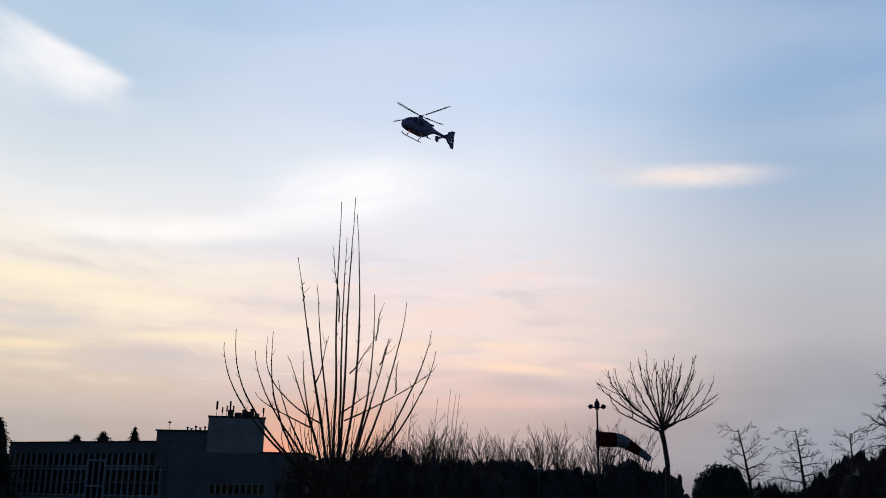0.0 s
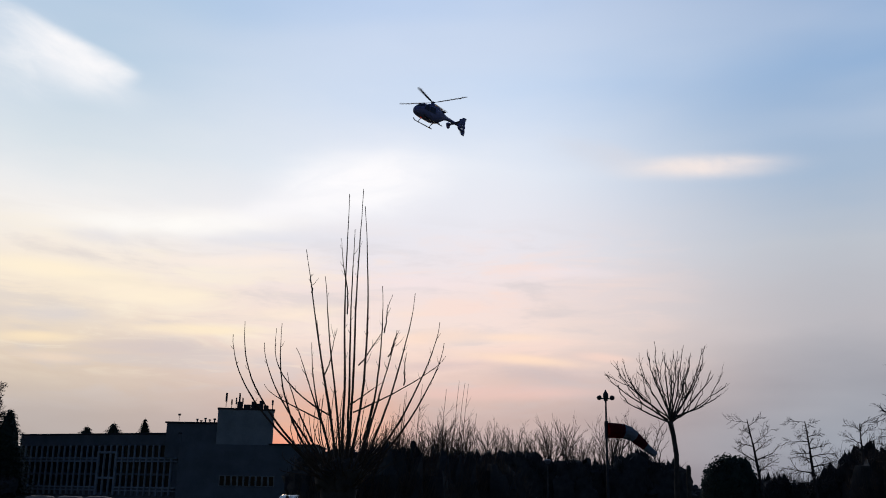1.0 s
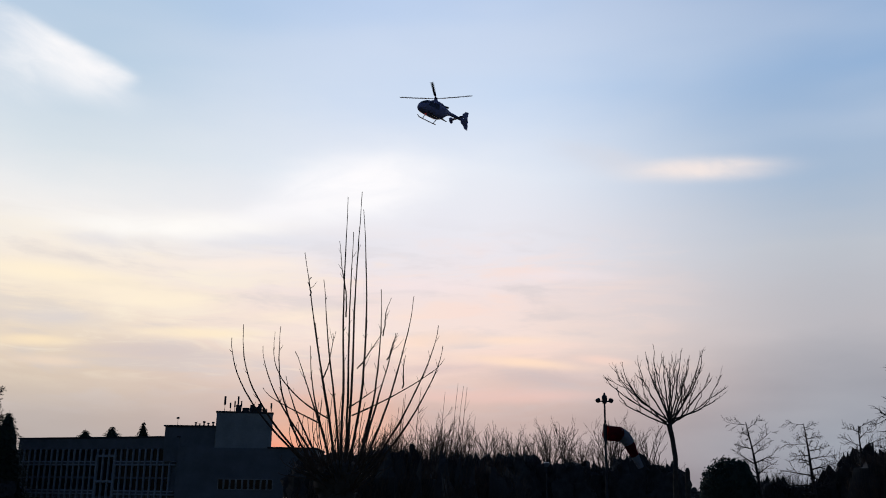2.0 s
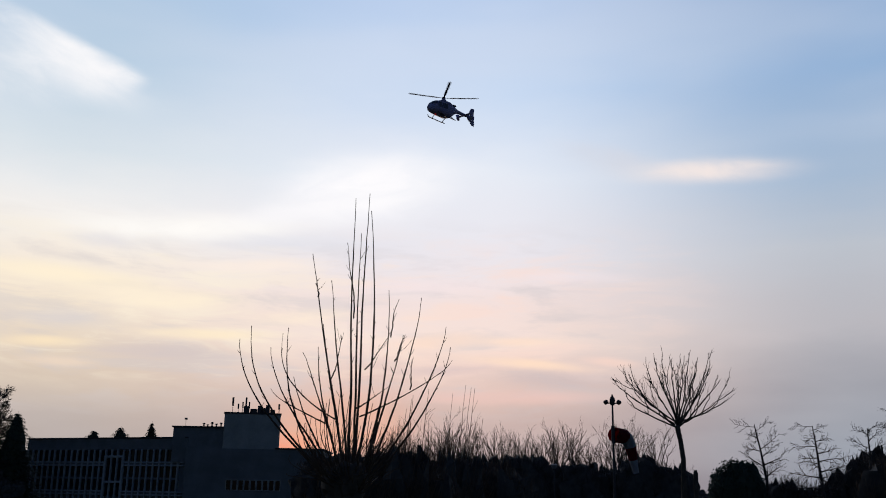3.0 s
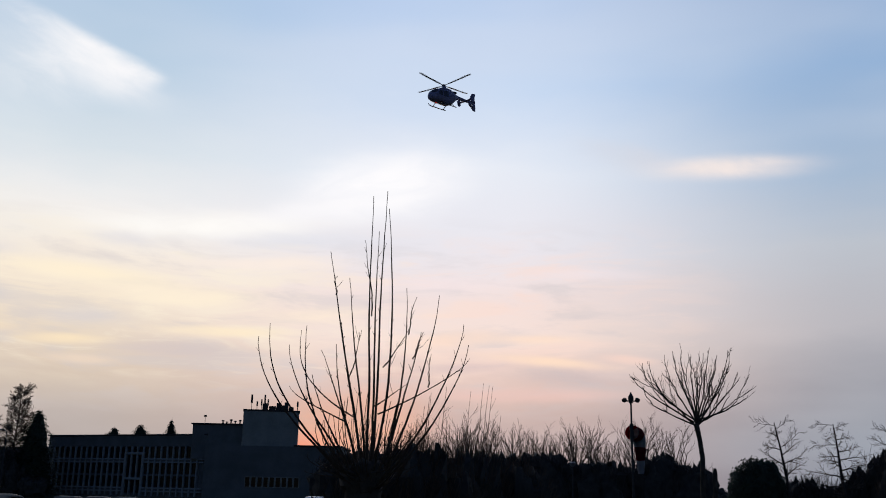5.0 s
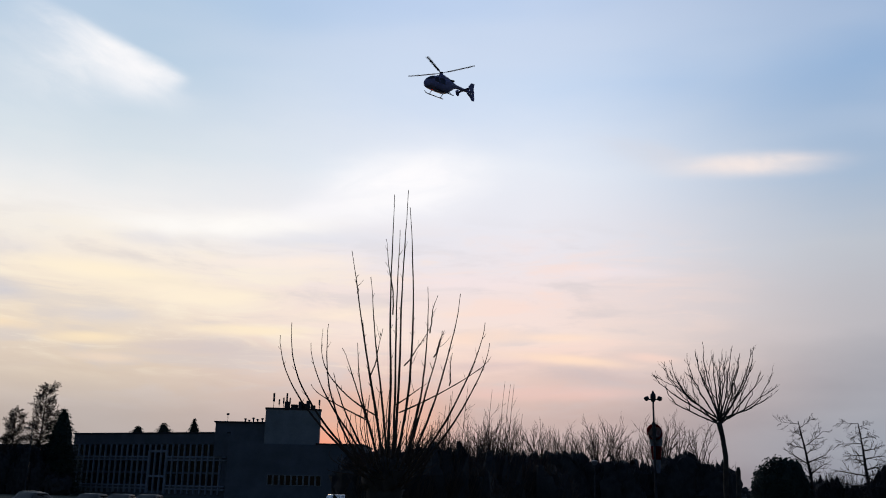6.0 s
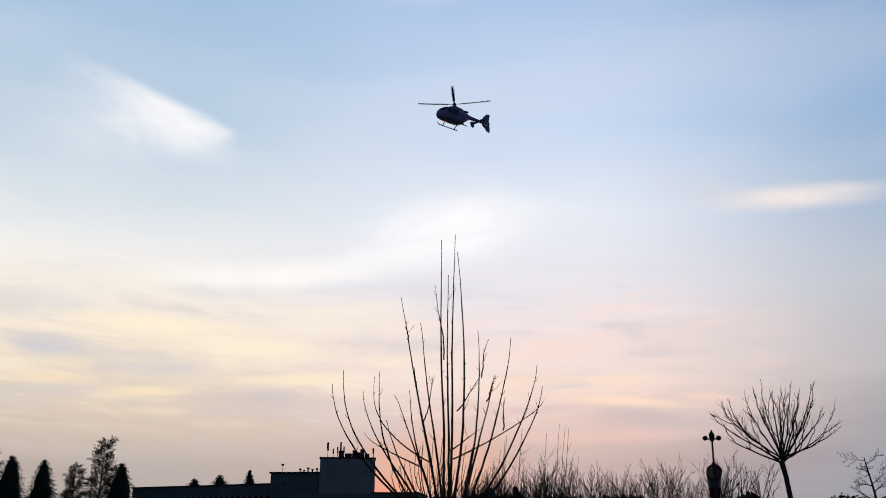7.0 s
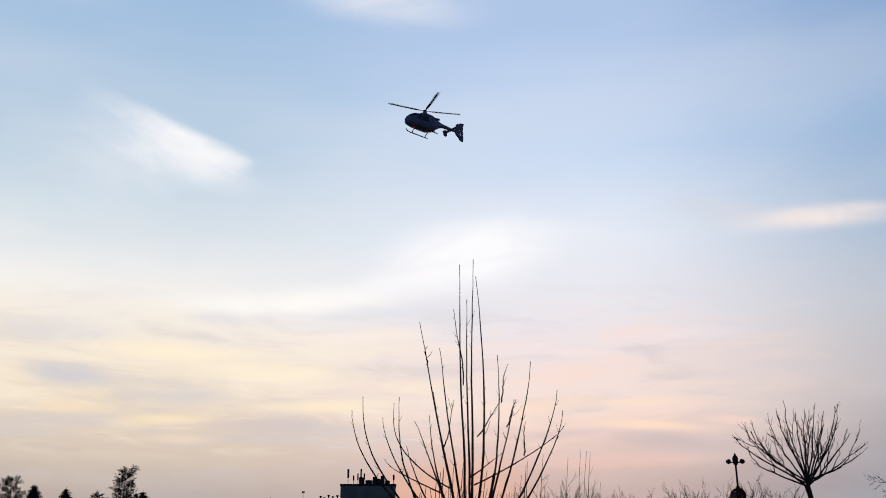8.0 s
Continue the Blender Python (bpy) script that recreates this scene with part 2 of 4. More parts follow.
SOCK_WHITE = material("windsock_white", (0.42, 0.42, 0.45), 0.8, vary=0.15, scale=4)
for cloth, share, glow_through in ((SOCK_RED, 0.6, (0.46, 0.025, 0.035, 1)), (SOCK_WHITE, 0.35, (0.50, 0.46, 0.48, 1))):
    n = Nodes(cloth.node_tree)
    sheer = n.add("ShaderNodeBsdfTranslucent")
    sheer.inputs["Color"].default_value = glow_through
    blend = n.add("ShaderNodeMixShader")
    blend.inputs[0].default_value = share
    n.put(blend.inputs[1], cloth.node_tree.nodes["Principled BSDF"].outputs[0])
    n.put(blend.inputs[2], sheer.outputs[0])
    n.put(cloth.node_tree.nodes["Material Output"].inputs[0], blend.outputs[0])
RED_LENS = material("red_lens", (0.4, 0.01, 0.01), 0.2, glow=((1.0, 0.05, 0.03), 0.25))
TYRE = material("tyre_rubber", (0.02, 0.02, 0.02), 0.9, vary=0.2, scale=10)
RIM = material("alloy_rim", (0.5, 0.5, 0.52), 0.35, 0.9, vary=0.1, scale=10)
LAMP_LENS = material("lamp_diffuser", (0.22, 0.22, 0.23), 0.4, vary=0.1, scale=8)
PAINTS = [material("car_paint_" + k, c, r, m, vary=0.08, scale=2, bump=0.02, coat=w)
          for k, c, r, m, w in (("white", (0.75, 0.75, 0.75), 0.3, 0.0, 0.8), ("silver", (0.5, 0.51, 0.53), 0.3, 0.5, 0.8), ("dark", (0.03, 0.032, 0.04), 0.6, 0.0, 0.05))]


# ---------------------------------------------------------------- mesh building
class Geo:
    """Collects vertices and faces of one mesh."""

    def __init__(self):
        self.v, self.f = [], []

    def tube(self, pts, radii, n=6, cap=True):
        pts = [Vector(p) for p in pts]
        first = len(self.v)
        side = None
        for i, p in enumerate(pts):
            d = pts[min(i + 1, len(pts) - 1)] - pts[max(i - 1, 0)]
            d = d.normalized() if d.length > 1e-9 else Vector((0, 0, 1))
            if side is None:
                side = d.orthogonal().normalized()
            side = (side - d * side.dot(d))
            side = side.normalized() if side.length > 1e-6 else d.orthogonal().normalized()
            other = d.cross(side)
            for k in range(n):
                a = 2 * math.pi * k / n
                self.v.append(p + (side * math.cos(a) + other * math.sin(a)) * radii[i])
        for i in range(len(pts) - 1):
            for k in range(n):
                a, b = first + i * n + k, first + i * n + (k + 1) % n
                self.f.append((a, b, b + n, a + n))
        if cap:
            self.f.append(tuple(first + k for k in reversed(range(n))))
            self.f.append(tuple(len(self.v) - n + k for k in range(n)))
        return self

    def loft(self, rings, cap=True):
        first, n = len(self.v), len(rings[0])
        for ring in rings:
            self.v.extend(Vector(p) for p in ring)
        for i in range(len(rings) - 1):
            for k in range(n):
                a, b = first + i * n + k, first + i * n + (k + 1) % n
                self.f.append((a, b, b + n, a + n))
        if cap:
            self.f.append(tuple(first + k for k in reversed(range(n))))
            self.f.append(tuple(len(self.v) - n + k for k in range(n)))
        return self

    def box(self, x0, y0, z0, x1, y1, z1, bevel=0.0):
        b = min(bevel, 0.49 * min(x1 - x0, y1 - y0))
        def ring(z, e):
            return [(x0 + e + b, y0 + e, z), (x1 - e - b, y0 + e, z), (x1 - e, y0 + e + b, z), (x1 - e, y1 - e - b, z),
                    (x1 - e - b, y1 - e, z), (x0 + e + b, y1 - e, z), (x0 + e, y1 - e - b, z), (x0 + e, y0 + e + b, z)]
        if b > 0:
            return self.loft([ring(z0, b * 0.5), ring(z0 + b * 0.5, 0), ring(z1 - b * 0.5, 0), ring(z1, b * 0.5)])
        return self.loft([[(x0, y0, z), (x1, y0, z), (x1, y1, z), (x0, y1, z)] for z in (z0, z1)])

    def prism(self, outline, y0, y1):
        """An outline in x and z, given thickness along y."""
        return self.loft([[(x, y, z) for x, z in outline] for y in (y0, y1)])

    def lump(self, c, r, rnd, rough=0.25, n=10, m=6):
        """An uneven rounded mass that goes down into the ground."""
        cx, cy, cz = c
        rings = []
        for i in range(m + 1):
            a = math.pi * (0.08 + 0.84 * i / m)
            ring = []
            for k in range(n):
                b = 2 * math.pi * k / n
                s = 1 + rough * (rnd.random() * 2 - 1)
                ring.append((cx + r[0] * math.sin(a) * math.cos(b) * s, cy + r[1] * math.sin(a) * math.sin(b) * s, cz - r[2] * math.cos(a) * s))
            rings.append(ring)
        return self.loft(rings)

    def mesh(self, name, mat, smooth=True):
        me = bpy.data.meshes.new(name)
        me.from_pydata([tuple(p) for p in self.v], [], self.f)
        bm = bmesh.new()
        bm.from_mesh(me)
        bmesh.ops.recalc_face_normals(bm, faces=bm.faces)
        bm.to_mesh(me)
        bm.free()
        me.materials.append(mat)
        me.polygons.foreach_set("use_smooth", [smooth] * len(me.polygons))
        if smooth:
            me.set_sharp_from_angle(angle=radians(40))
        return me


def part(name, geo, mat, parent=None, label="", at=None, smooth=True):
    """Links a mesh as one object under a thing or a part."""
    ob = new(name, geo if isinstance(geo, bpy.types.Mesh) else geo.mesh(name, mat, smooth))
    if parent:
        ob.parent = parent
    if at is not None:
        ob.matrix_basis = at
    if label:
        tagged(ob, label)
    return ob


def thing(name, label, category, at=None, group="", kind=""):
    ob = tagged(new(name), label, category, group, kind)
    if at is not None:
        ob.matrix_basis = at
    return ob


# ---------------------------------------------------------------- ground
def build_ground():
    g = Geo()
    steps = [-2500, -900, -400, -220, -120, -60, -30, -15, -5, 5, 15, 30, 60, 120, 220, 400, 900, 2500]
    rnd = random.Random(3)
    k = len(steps)
    for y in steps:
        for x in steps:
            g.v.append(Vector((x, y + 60, (-0.45 if x <= -15 and y > -40 else 0.0) - 0.05 * rnd.random())))
    for j in range(k - 1):
        for i in range(k - 1):
            a = j * k + i
            g.f.append((a, a + 1, a + 1 + k, a + k))
    tagged(part("ground", g, GRASS), "dull winter grass ground reaching to the horizon", "ground", kind="structure")
    g = Geo().prism([(-75, -0.7), (-20, -0.7), (-10, -0.4), (30, -0.3), (30, 0.02), (-10, 0.02), (-20, -0.38), (-75, -0.38)], 40, 84)
    tagged(part("road", g, ASPHALT, smooth=False), "dark asphalt car park between lawn and hospital", "car park", kind="structure")


build_ground()


# ---------------------------------------------------------------- hospital
def build_hospital():
    """Long three-storey block with a raised stair part and a plant tower. x runs along the facade, y into the building."""
    yaw = math.degrees(math.atan2(-16, 40))
    at = pose(-96.5, 217, 0, 0, 0, yaw)
    L, H = 43.5, 13.1
    house = thing("hospital_building", "long grey three-storey hospital block with rows of tall windows", "building", at)
    part("wall", Geo().box(0, 0.6, -0.8, L, 16, H - 0.3), CONCRETE, house, smooth=False)
    part("roof", Geo().box(-0.3, 0.1, H - 0.3, L, 16.4, H), ROOFING, house, "dark flat felt roof with a thin edge", smooth=False)
    part("parapet", Geo().box(0, 0.3, H - 2.55, L, 0.6, H - 0.3, 0.05), CONCRETE, house, smooth=False)
    n, gap, x0 = 26, 1.58, 1.2
    pier = Geo().box(-0.16, 0.0, 0.3, 0.16, 0.6, H - 2.55, 0.04).mesh("pier", PANEL, False)
    pane = Geo().box(-0.62, 0.42, 0, 0.62, 0.47, 2.3).mesh("pane", PANE, False)
    frame_geo = Geo()
    for a, b in ((-0.64, -0.58), (-0.03, 0.03), (0.58, 0.64)):
        frame_geo.box(a, 0.36, 0, b, 0.5, 2.3)
    frame_geo.box(-0.64, 0.37, 2.26, 0.64, 0.5, 2.36).box(-0.64, 0.37, -0.06, 0.64, 0.5, 0.05)
    window_frame = frame_geo.mesh("window_frame", DARK_STEEL, False)
    spandrel = Geo().box(-0.62, 0.2, 0, 0.62, 0.6, 0.42, 0.04).mesh("spandrel", CONCRETE, False)
    stair_a, stair_b = x0 + gap * 13.5, x0 + gap * 16.5
    ledges = [Geo().box(a, -0.04, 0, b, 0.5, 0.26, 0.04).mesh("ledge", PANEL, False) for a, b in ((0.4, stair_a), (stair_b, L - 0.4))]
    for i in range(n + 1):
        part("pier", pier, PANEL, house, at=pose(x0 + gap * (i - 0.5), 0, 0))
    for z in (7.78, 7.12, 1.8, 1.15):
        for ledge in ledges:
            part("ledge", ledge, PANEL, house, at=pose(0, 0, z))
    for row, z in enumerate((8.1, 4.75, 2.15)):
        for i in range(n):
            x = x0 + gap * i
            if 14 <= i <= 16:
                continue
            w = part("window", window_frame, PANEL, house, at=pose(x, 0, z))
            part("pane", pane, PANE, w)
            part("spandrel", spandrel, PANEL, house, at=pose(x, 0, z - (0.70 if row != 1 else 0.36)))
    for i in (14, 15, 16):
        tall = Geo().box(-0.7, 0.40, 0, 0.7, 0.46, 7.9)
        part("stair_glazing", tall, PANE, house, "tall dark stairwell glazing", at=pose(x0 + gap * i, 0, 0.9), smooth=False)
        part("stair_window", Geo().box(-0.6, 0.40, 0, 0.6, 0.46, 1.0), PANE, house, "short dark window over the stairwell", at=pose(x0 + gap * i, 0, 9.4), smooth=False)
    for x in (stair_a, stair_b):
        part("stair_frame", Geo().box(x - 0.26, -0.08, 0.3, x + 0.26, 0.6, 9.3, 0.05), PANEL, house, smooth=False)
    for z in (8.85, 3.6):
        part("stair_frame", Geo().box(stair_a + 0.26, -0.06, z, stair_b - 0.26, 0.56, z + 0.45, 0.05), PANEL, house, smooth=False)

    # blank end section, stair block and plant tower
    end = thing("hospital_wing", "blank grey hospital wing with plant tower and roof aerials", "building", pose(-56.0, 200, 0, 0, 0, 1.5))
    part("wall", Geo().box(0, 0, -0.8, 28, 18, 10.8), CONCRETE, end, smooth=False)
    part("upper_wall", Geo().box(-3.2, 1.2, 8, 8, 14, 15.0), CONCRETE, end, smooth=False)
    part("upper_roof", Geo().box(-3.5, 0.9, 15.0, 8, 14.3, 15.3), ROOFING, end, smooth=False)
    part("wing_roof", Geo().box(18.3, -0.3, 10.8, 28.3, 18.3, 11.1), ROOFING, end, smooth=False)
    part("plant_tower", Geo().box(0, 0, 9, 11.5, 11, 18.0, 0.1), PLASTER, end, at=pose(7.3, 0.6, 0, 0, 0, 10), smooth=False)
    part("tower_roof", Geo().box(-0.15, -0.15, 18.0, 11.65, 11.1, 18.3), ROOFING, end, at=pose(7.3, 0.6, 0, 0, 0, 10), smooth=False)
    rnd = random.Random(5)
    for x, h, r in ((8.3, 3.3, 0.2), (9.4, 2.0, 0.15), (10.3, 2.4, 0.14), (10.9, 3.4, 0.17), (11.7, 2.4, 0.14), (17.9, 2.1, 0.17), (18.4, 1.7, 0.12)):
        a = part("antenna", Geo().tube([(0, 0, 0), (0, 0, h)], [0.06, 0.05], 6), DARK_STEEL, end, at=pose(x, 1.5 + rnd.random() * 3, 18.3))
        part("antenna_panel", Geo().box(-r, -0.1, h * 0.45, r, 0.1, h, 0.04), DARK_STEEL, a, smooth=False)
    for x, w, h in ((11.2, 1.0, 1.5), (12.6, 1.4, 1.0), (14.0, 0.8, 1.6), (14.9, 1.1, 1.2), (15.8, 0.7, 1.7), (16.7, 0.9, 0.8)):
        part("roof_unit", Geo().box(-w / 2, 0, 0, w / 2, 1.2, h, 0.08), DARK_STEEL, end, at=pose(x, 2 + rnd.random() * 2, 18.3), smooth=False)
    part("roof_mast", Geo().tube([(0, 0, 0), (0, 0, 1.7)], [0.05, 0.04], 6).box(-0.3, -0.15, 1.4, 0.3, 0.15, 1.8, 0.1), DARK_STEEL, end, at=pose(-1.2, 3, 15.3))
    for x, h in ((2.6, 0.8), (3.4, 0.5), (4.3, 1.0), (5.2, 0.7), (6.2, 0.9)):
        part("roof_vent", Geo().tube([(0, 0, 0), (0, 0, h * 0.7), (0, 0, h * 0.7), (0, 0, h)], [0.15, 0.15, 0.32, 0.25], 10), DARK_STEEL, end, at=pose(x, 3, 15.3))
    low_pane = Geo().box(-0.45, -0.06, 0, 0.45, -0.02, 1.9).mesh("pane", PANE, False)
    low_frame = Geo().box(-0.6, -0.12, -0.1, -0.45, 0.0, 2.0).box(0.45, -0.12, -0.1, 0.6, 0.0, 2.0).box(-0.45, -0.12, 1.9, 0.45, 0, 2.0).box(-0.45, -0.12, -0.1, 0.45, 0, 0).mesh("window", PLASTER, False)
    for i in range(9):
        w = part("window", low_frame, PLASTER, end, at=pose(9.2 + 1.25 * i, 0, 2.6))
        part("pane", low_pane, PANE, w)

    annex = thing("hospital_annex", "low dark flat-roofed hospital annex beside conifers", "building", pose(-118, 222, 0, 0, 0, -6))
    part("wall", Geo().box(0, 0, -0.8, 24, 14, 10.2), CONCRETE, annex, smooth=False)
    part("roof", Geo().box(-0.3, -0.3, 10.2, 24.2, 14.3, 10.5), ROOFING, annex, smooth=False)
    annex_frame = low_frame.copy()
    annex_frame.materials[0] = CONCRETE
    for row in (2.0, 5.6):
        for i in range(11):
            w = part("window", annex_frame, CONCRETE, annex, at=pose(2 + 2 * i, 0, row))
            part("pane", low_pane, PANE, w)


build_hospital()


# ---------------------------------------------------------------- trees
def grow(g, rnd, p, d, length, r, level, last, kids, lift, wobble=0.16, sides=(7, 5, 3, 3), start=0.3, shrink=0.5, spread=0.75, least=0.008):
    """One branch and, from it, its side branches."""
    pts, radii = [Vector(p)], [r]
    d = Vector(d).normalized()
    segs = 6 if level == 0 else 4
    marks = []
    for i in range(segs):
        d = (d + Vector((rnd.gauss(0, wobble), rnd.gauss(0, wobble), rnd.gauss(0, wobble * 0.6) + lift))).normalized()
        pts.append(pts[-1] + d * length / segs)
        radii.append(r * (1 - 0.8 * (i + 1) / segs))
        marks.append((pts[-2].copy(), pts[-1].copy(), d.copy(), radii[-2]))
    g.tube(pts, radii, sides[min(level, 3)], cap=level == 0)
    if level >= last:
        return
    for k in range(kids[level]):
        s = start + (1 - start) * (k + rnd.random()) / kids[level]
        i = min(int(s * segs), segs - 1)
        a, b, dd, rr = marks[i]
        q = a.lerp(b, s * segs - i)
        side = dd.orthogonal().normalized()
        side.rotate(Matrix.Rotation(rnd.random() * 2 * math.pi, 3, dd))
        nd = (dd * (1 - spread) + side * spread).normalized()
        nl = length * shrink * (0.6 + 0.6 * rnd.random()) * (1.15 - 0.55 * s)
        grow(g, rnd, q, nd, nl, max(rr * 0.6, least), level + 1, last, kids, lift, wobble, sides, 0.2, shrink, spread, least)


def bare_tree(name, label, at, seed, height, radius, kids, lift=0.05, start=0.35, shrink=0.45, lean=(0, 0), spread=0.7, mat=TWIG, group="", last=3, wobble=0.14, crown_mat=None, least=0.012, twig=0.45):
    rnd = random.Random(seed)
    tree = thing(name, label, "tree", at, group)
    trunk, crown = Geo(), Geo()
    d = Vector((lean[0], lean[1], 1)).normalized()
    pts, radii = [Vector((0, 0, -0.7))], [radius * 1.25]
    p = Vector((0, 0, -0.1))
    segs = 8
    for i in range(segs):
        d = (d + Vector((rnd.gauss(0, wobble * 0.4), rnd.gauss(0, wobble * 0.4), 0.05))).normalized()
        p = p + d * height / segs
        pts.append(p.copy())
        radii.append(radius * (1 - 0.85 * (i + 1) / segs))
    trunk.tube(pts, radii, 8)
    for k in range(kids[0]):
        s = start + (1 - start) * (k + rnd.random()) / kids[0]
        i = min(int(s * segs), segs - 1)
        q = pts[i].lerp(pts[i + 1], s * segs - i)
        dd = (pts[i + 1] - pts[i]).normalized()
        side = dd.orthogonal().normalized()
        side.rotate(Matrix.Rotation(k * 2.4 + rnd.random(), 3, dd))
        nd = dd * (1 - spread) + side * spread
        grow(crown, rnd, q, nd, height * shrink * (0.7 + 0.5 * rnd.random()) * (1.2 - 0.7 * s), max(radii[i] * 0.5, 0.015), 1, last, kids, lift, wobble, (7, 5, 3, 3), 0.15, 0.55, twig, least)
    part("trunk", trunk, mat, tree)
    part("crown", crown, crown_mat or mat, tree)
    return tree


def curve_points(base, tip, power, segs, sway, rnd):
    """An arc that leaves its base outwards and ends upright."""
    b, t = Vector(base), Vector(tip)
    pts = []
    for i in range(segs + 1):
        s = i / segs
        e = 1 - (1 - s) ** power
        w = sway * math.sin(s * math.pi * 2.2 + rnd.random() * 0.6)
        pts.append(Vector((b.x + (t.x - b.x) * e + w, b.y + (t.y - b.y) * e + w, b.z + (t.z - b.z) * s)))
    return pts


def build_pollard():
    """Pollarded tree: a thick head on a short trunk, with long straight shoots."""
    rnd = random.Random(11)
    x0, y0 = -1.38, 12.0
    tree = thing("pollarded_tree", "pollarded bare tree with long straight upright shoots", "tree", pose(x0, y0, 0))
    part("trunk", Geo().tube([(0, 0, -0.1), (0.02, 0, 0.5), (-0.02, 0, 1.2), (0, 0.02, 1.75)], [0.24, 0.19, 0.18, 0.23], 12), BARK, tree)
    head = Geo()
    for i in range(11):
        a = i * 2.4
        r = 0.15 if i else 0
        head.lump((r * math.cos(a), r * math.sin(a), 1.80 + 0.06 * (i % 3)), (0.15, 0.15, 0.17), rnd, 0.2, 9, 6)
    part("pollard_head", head, BARK, tree, "knobbly dark pollard head")

    def shoot(base, tip, power, r, twigs, bulge=0.0):
        """A shoot that bends and thins towards its tip, with short spurs."""
        steps = 18
        pts = curve_points(base, tip, power, steps, 0.010, rnd)
        kink = Vector((0, 0, 0))
        for k in range(2, steps):
            kink += Vector((rnd.gauss(0, 0.0045), rnd.gauss(0, 0.0045), 0))
            pts[k] = pts[k] + kink * (1 - k / steps) + Vector((bulge * math.sin(math.pi * k / steps), 0, 0))
        g = Geo().tube(pts, [r * (1 - 0.90 * (k / steps) ** 1.1) + 0.0016 + (0.0012 if k % 4 == 2 else 0) for k in range(steps + 1)], 6)
        for _ in range(twigs):
            j = rnd.randint(5, steps - 2)
            d = ((pts[j + 1] - pts[j]).normalized() + Vector((rnd.choice((-1, 1)) * rnd.uniform(0.4, 1.1), rnd.gauss(0, 0.5), 0))).normalized()
            l = rnd.uniform(0.03, 0.09) if rnd.random() < 0.85 else rnd.uniform(0.1, 0.22)
            g.tube([pts[j], pts[j] + d * l * 0.5, pts[j] + d * l + Vector((0, 0, 0.25 * l))], [0.0045, 0.0035, 0.0015], 4)
        part("shoot", g, SHOOT, tree)

    # where each shoot ends along and above, where it leaves the head, how early it turns upwards
    left = ((-2.80, 3.61, -1.61, 1.75), (-2.66, 3.78, -1.58, 2.1), (-2.40, 3.51, -1.51, 1.5), (-2.19, 3.76, -1.61, 2.5), (-2.09, 3.14, -1.51, 1.2),
            (-1.99, 3.45, -1.46, 0.85), (-1.80, 3.52, -1.46, 1.3), (-1.93, 4.73, -1.39, 0.95), (-1.75, 3.81, -1.42, 1.0), (-1.67, 4.38, -1.38, 0.9))
    right = ((-1.40, 5.49, -1.36, 1.2), (-1.31, 5.01, -1.31, 1.2), (-1.22, 5.56, -1.30, 1.4), (-1.19, 5.32, -1.27, 1.9, 0.115), (-0.93, 4.26, -1.23, 1.6, 0.08),
             (-0.73, 3.69, -1.21, 1.3), (-0.51, 4.17, -1.16, 1.55), (-0.19, 3.80, -1.09, 1.55), (-0.13, 3.54, -1.05, 1.55))
    for tx, tz, bx, power, *bulge in left + right:
        side = rnd.choice((-1, 1)) * (0.1 + 0.35 * rnd.random()) * (0.4 + 0.6 * (5.6 - tz) / 2)
        far = (y0 + side) / y0
        shoot((bx - x0, max(-0.2, min(0.2, side * 0.5)), 1.92), (tx * far - x0, side, EYE + (tz - EYE) * far), power, 0.0155 + 0.0012 * (tz - 3.4), 4, sum(bulge))
    # limbs that fork off the shoots or cross them
    for base, tip, power in (((-1.36, 0, 3.89), (-1.50, 4.91), 0.8), ((-1.83, 0, 4.16), (-1.84, 4.39), 1), ((-0.89, 0.02, 3.66), (-0.80, 4.16), 0.9),
                             ((-1.20, 0, 3.24), (-0.90, 3.70), 1.5), ((-1.25, 0.05, 2.66), (-0.13, 3.34), 1.4), ((-1.54, 0, 2.62), (-2.25, 3.69), 2.9),
                             ((-1.64, 0.05, 2.56), (-2.37, 2.99), 1.3), ((-1.30, 0, 2.75), (-0.90, 3.05), 1.2), ((-0.83, 0, 3.35), (-0.70, 3.68), 1.3),
                             ((-1.62, 0, 3.10), (-1.50, 3.72), 1.4), ((-0.62, 0, 3.0), (-0.60, 3.42), 1.2)):
        shoot((base[0] - x0, base[1], base[2]), (tip[0] - x0, base[1] + rnd.uniform(-0.1, 0.1), tip[1]), power, 0.0085, 3)
    # short thin shoots about the head, and low arching ones
    g = Geo()
    for i in range(120):
        a, q = rnd.random() * 2 * math.pi, rnd.random()
        reach = 0.22 + 0.55 * q
        base = (0.16 * math.cos(a), 0.16 * math.sin(a), 1.7 + 0.25 * rnd.random())
        tip = (reach * math.cos(a), reach * math.sin(a), 1.85 + (0.15 + 1.0 * rnd.random() ** 1.5) * (1.15 - 0.6 * q))
        pts = curve_points(base, tip, 1 + 1.2 * rnd.random(), 6, 0.02, rnd)
        g.tube(pts, [0.008 * (1 - 0.7 * k / 6) + 0.0015 for k in range(7)], 4, False)
    part("twig_mass", g, SHOOT, tree, "thicket of thin short twigs")


build_pollard()


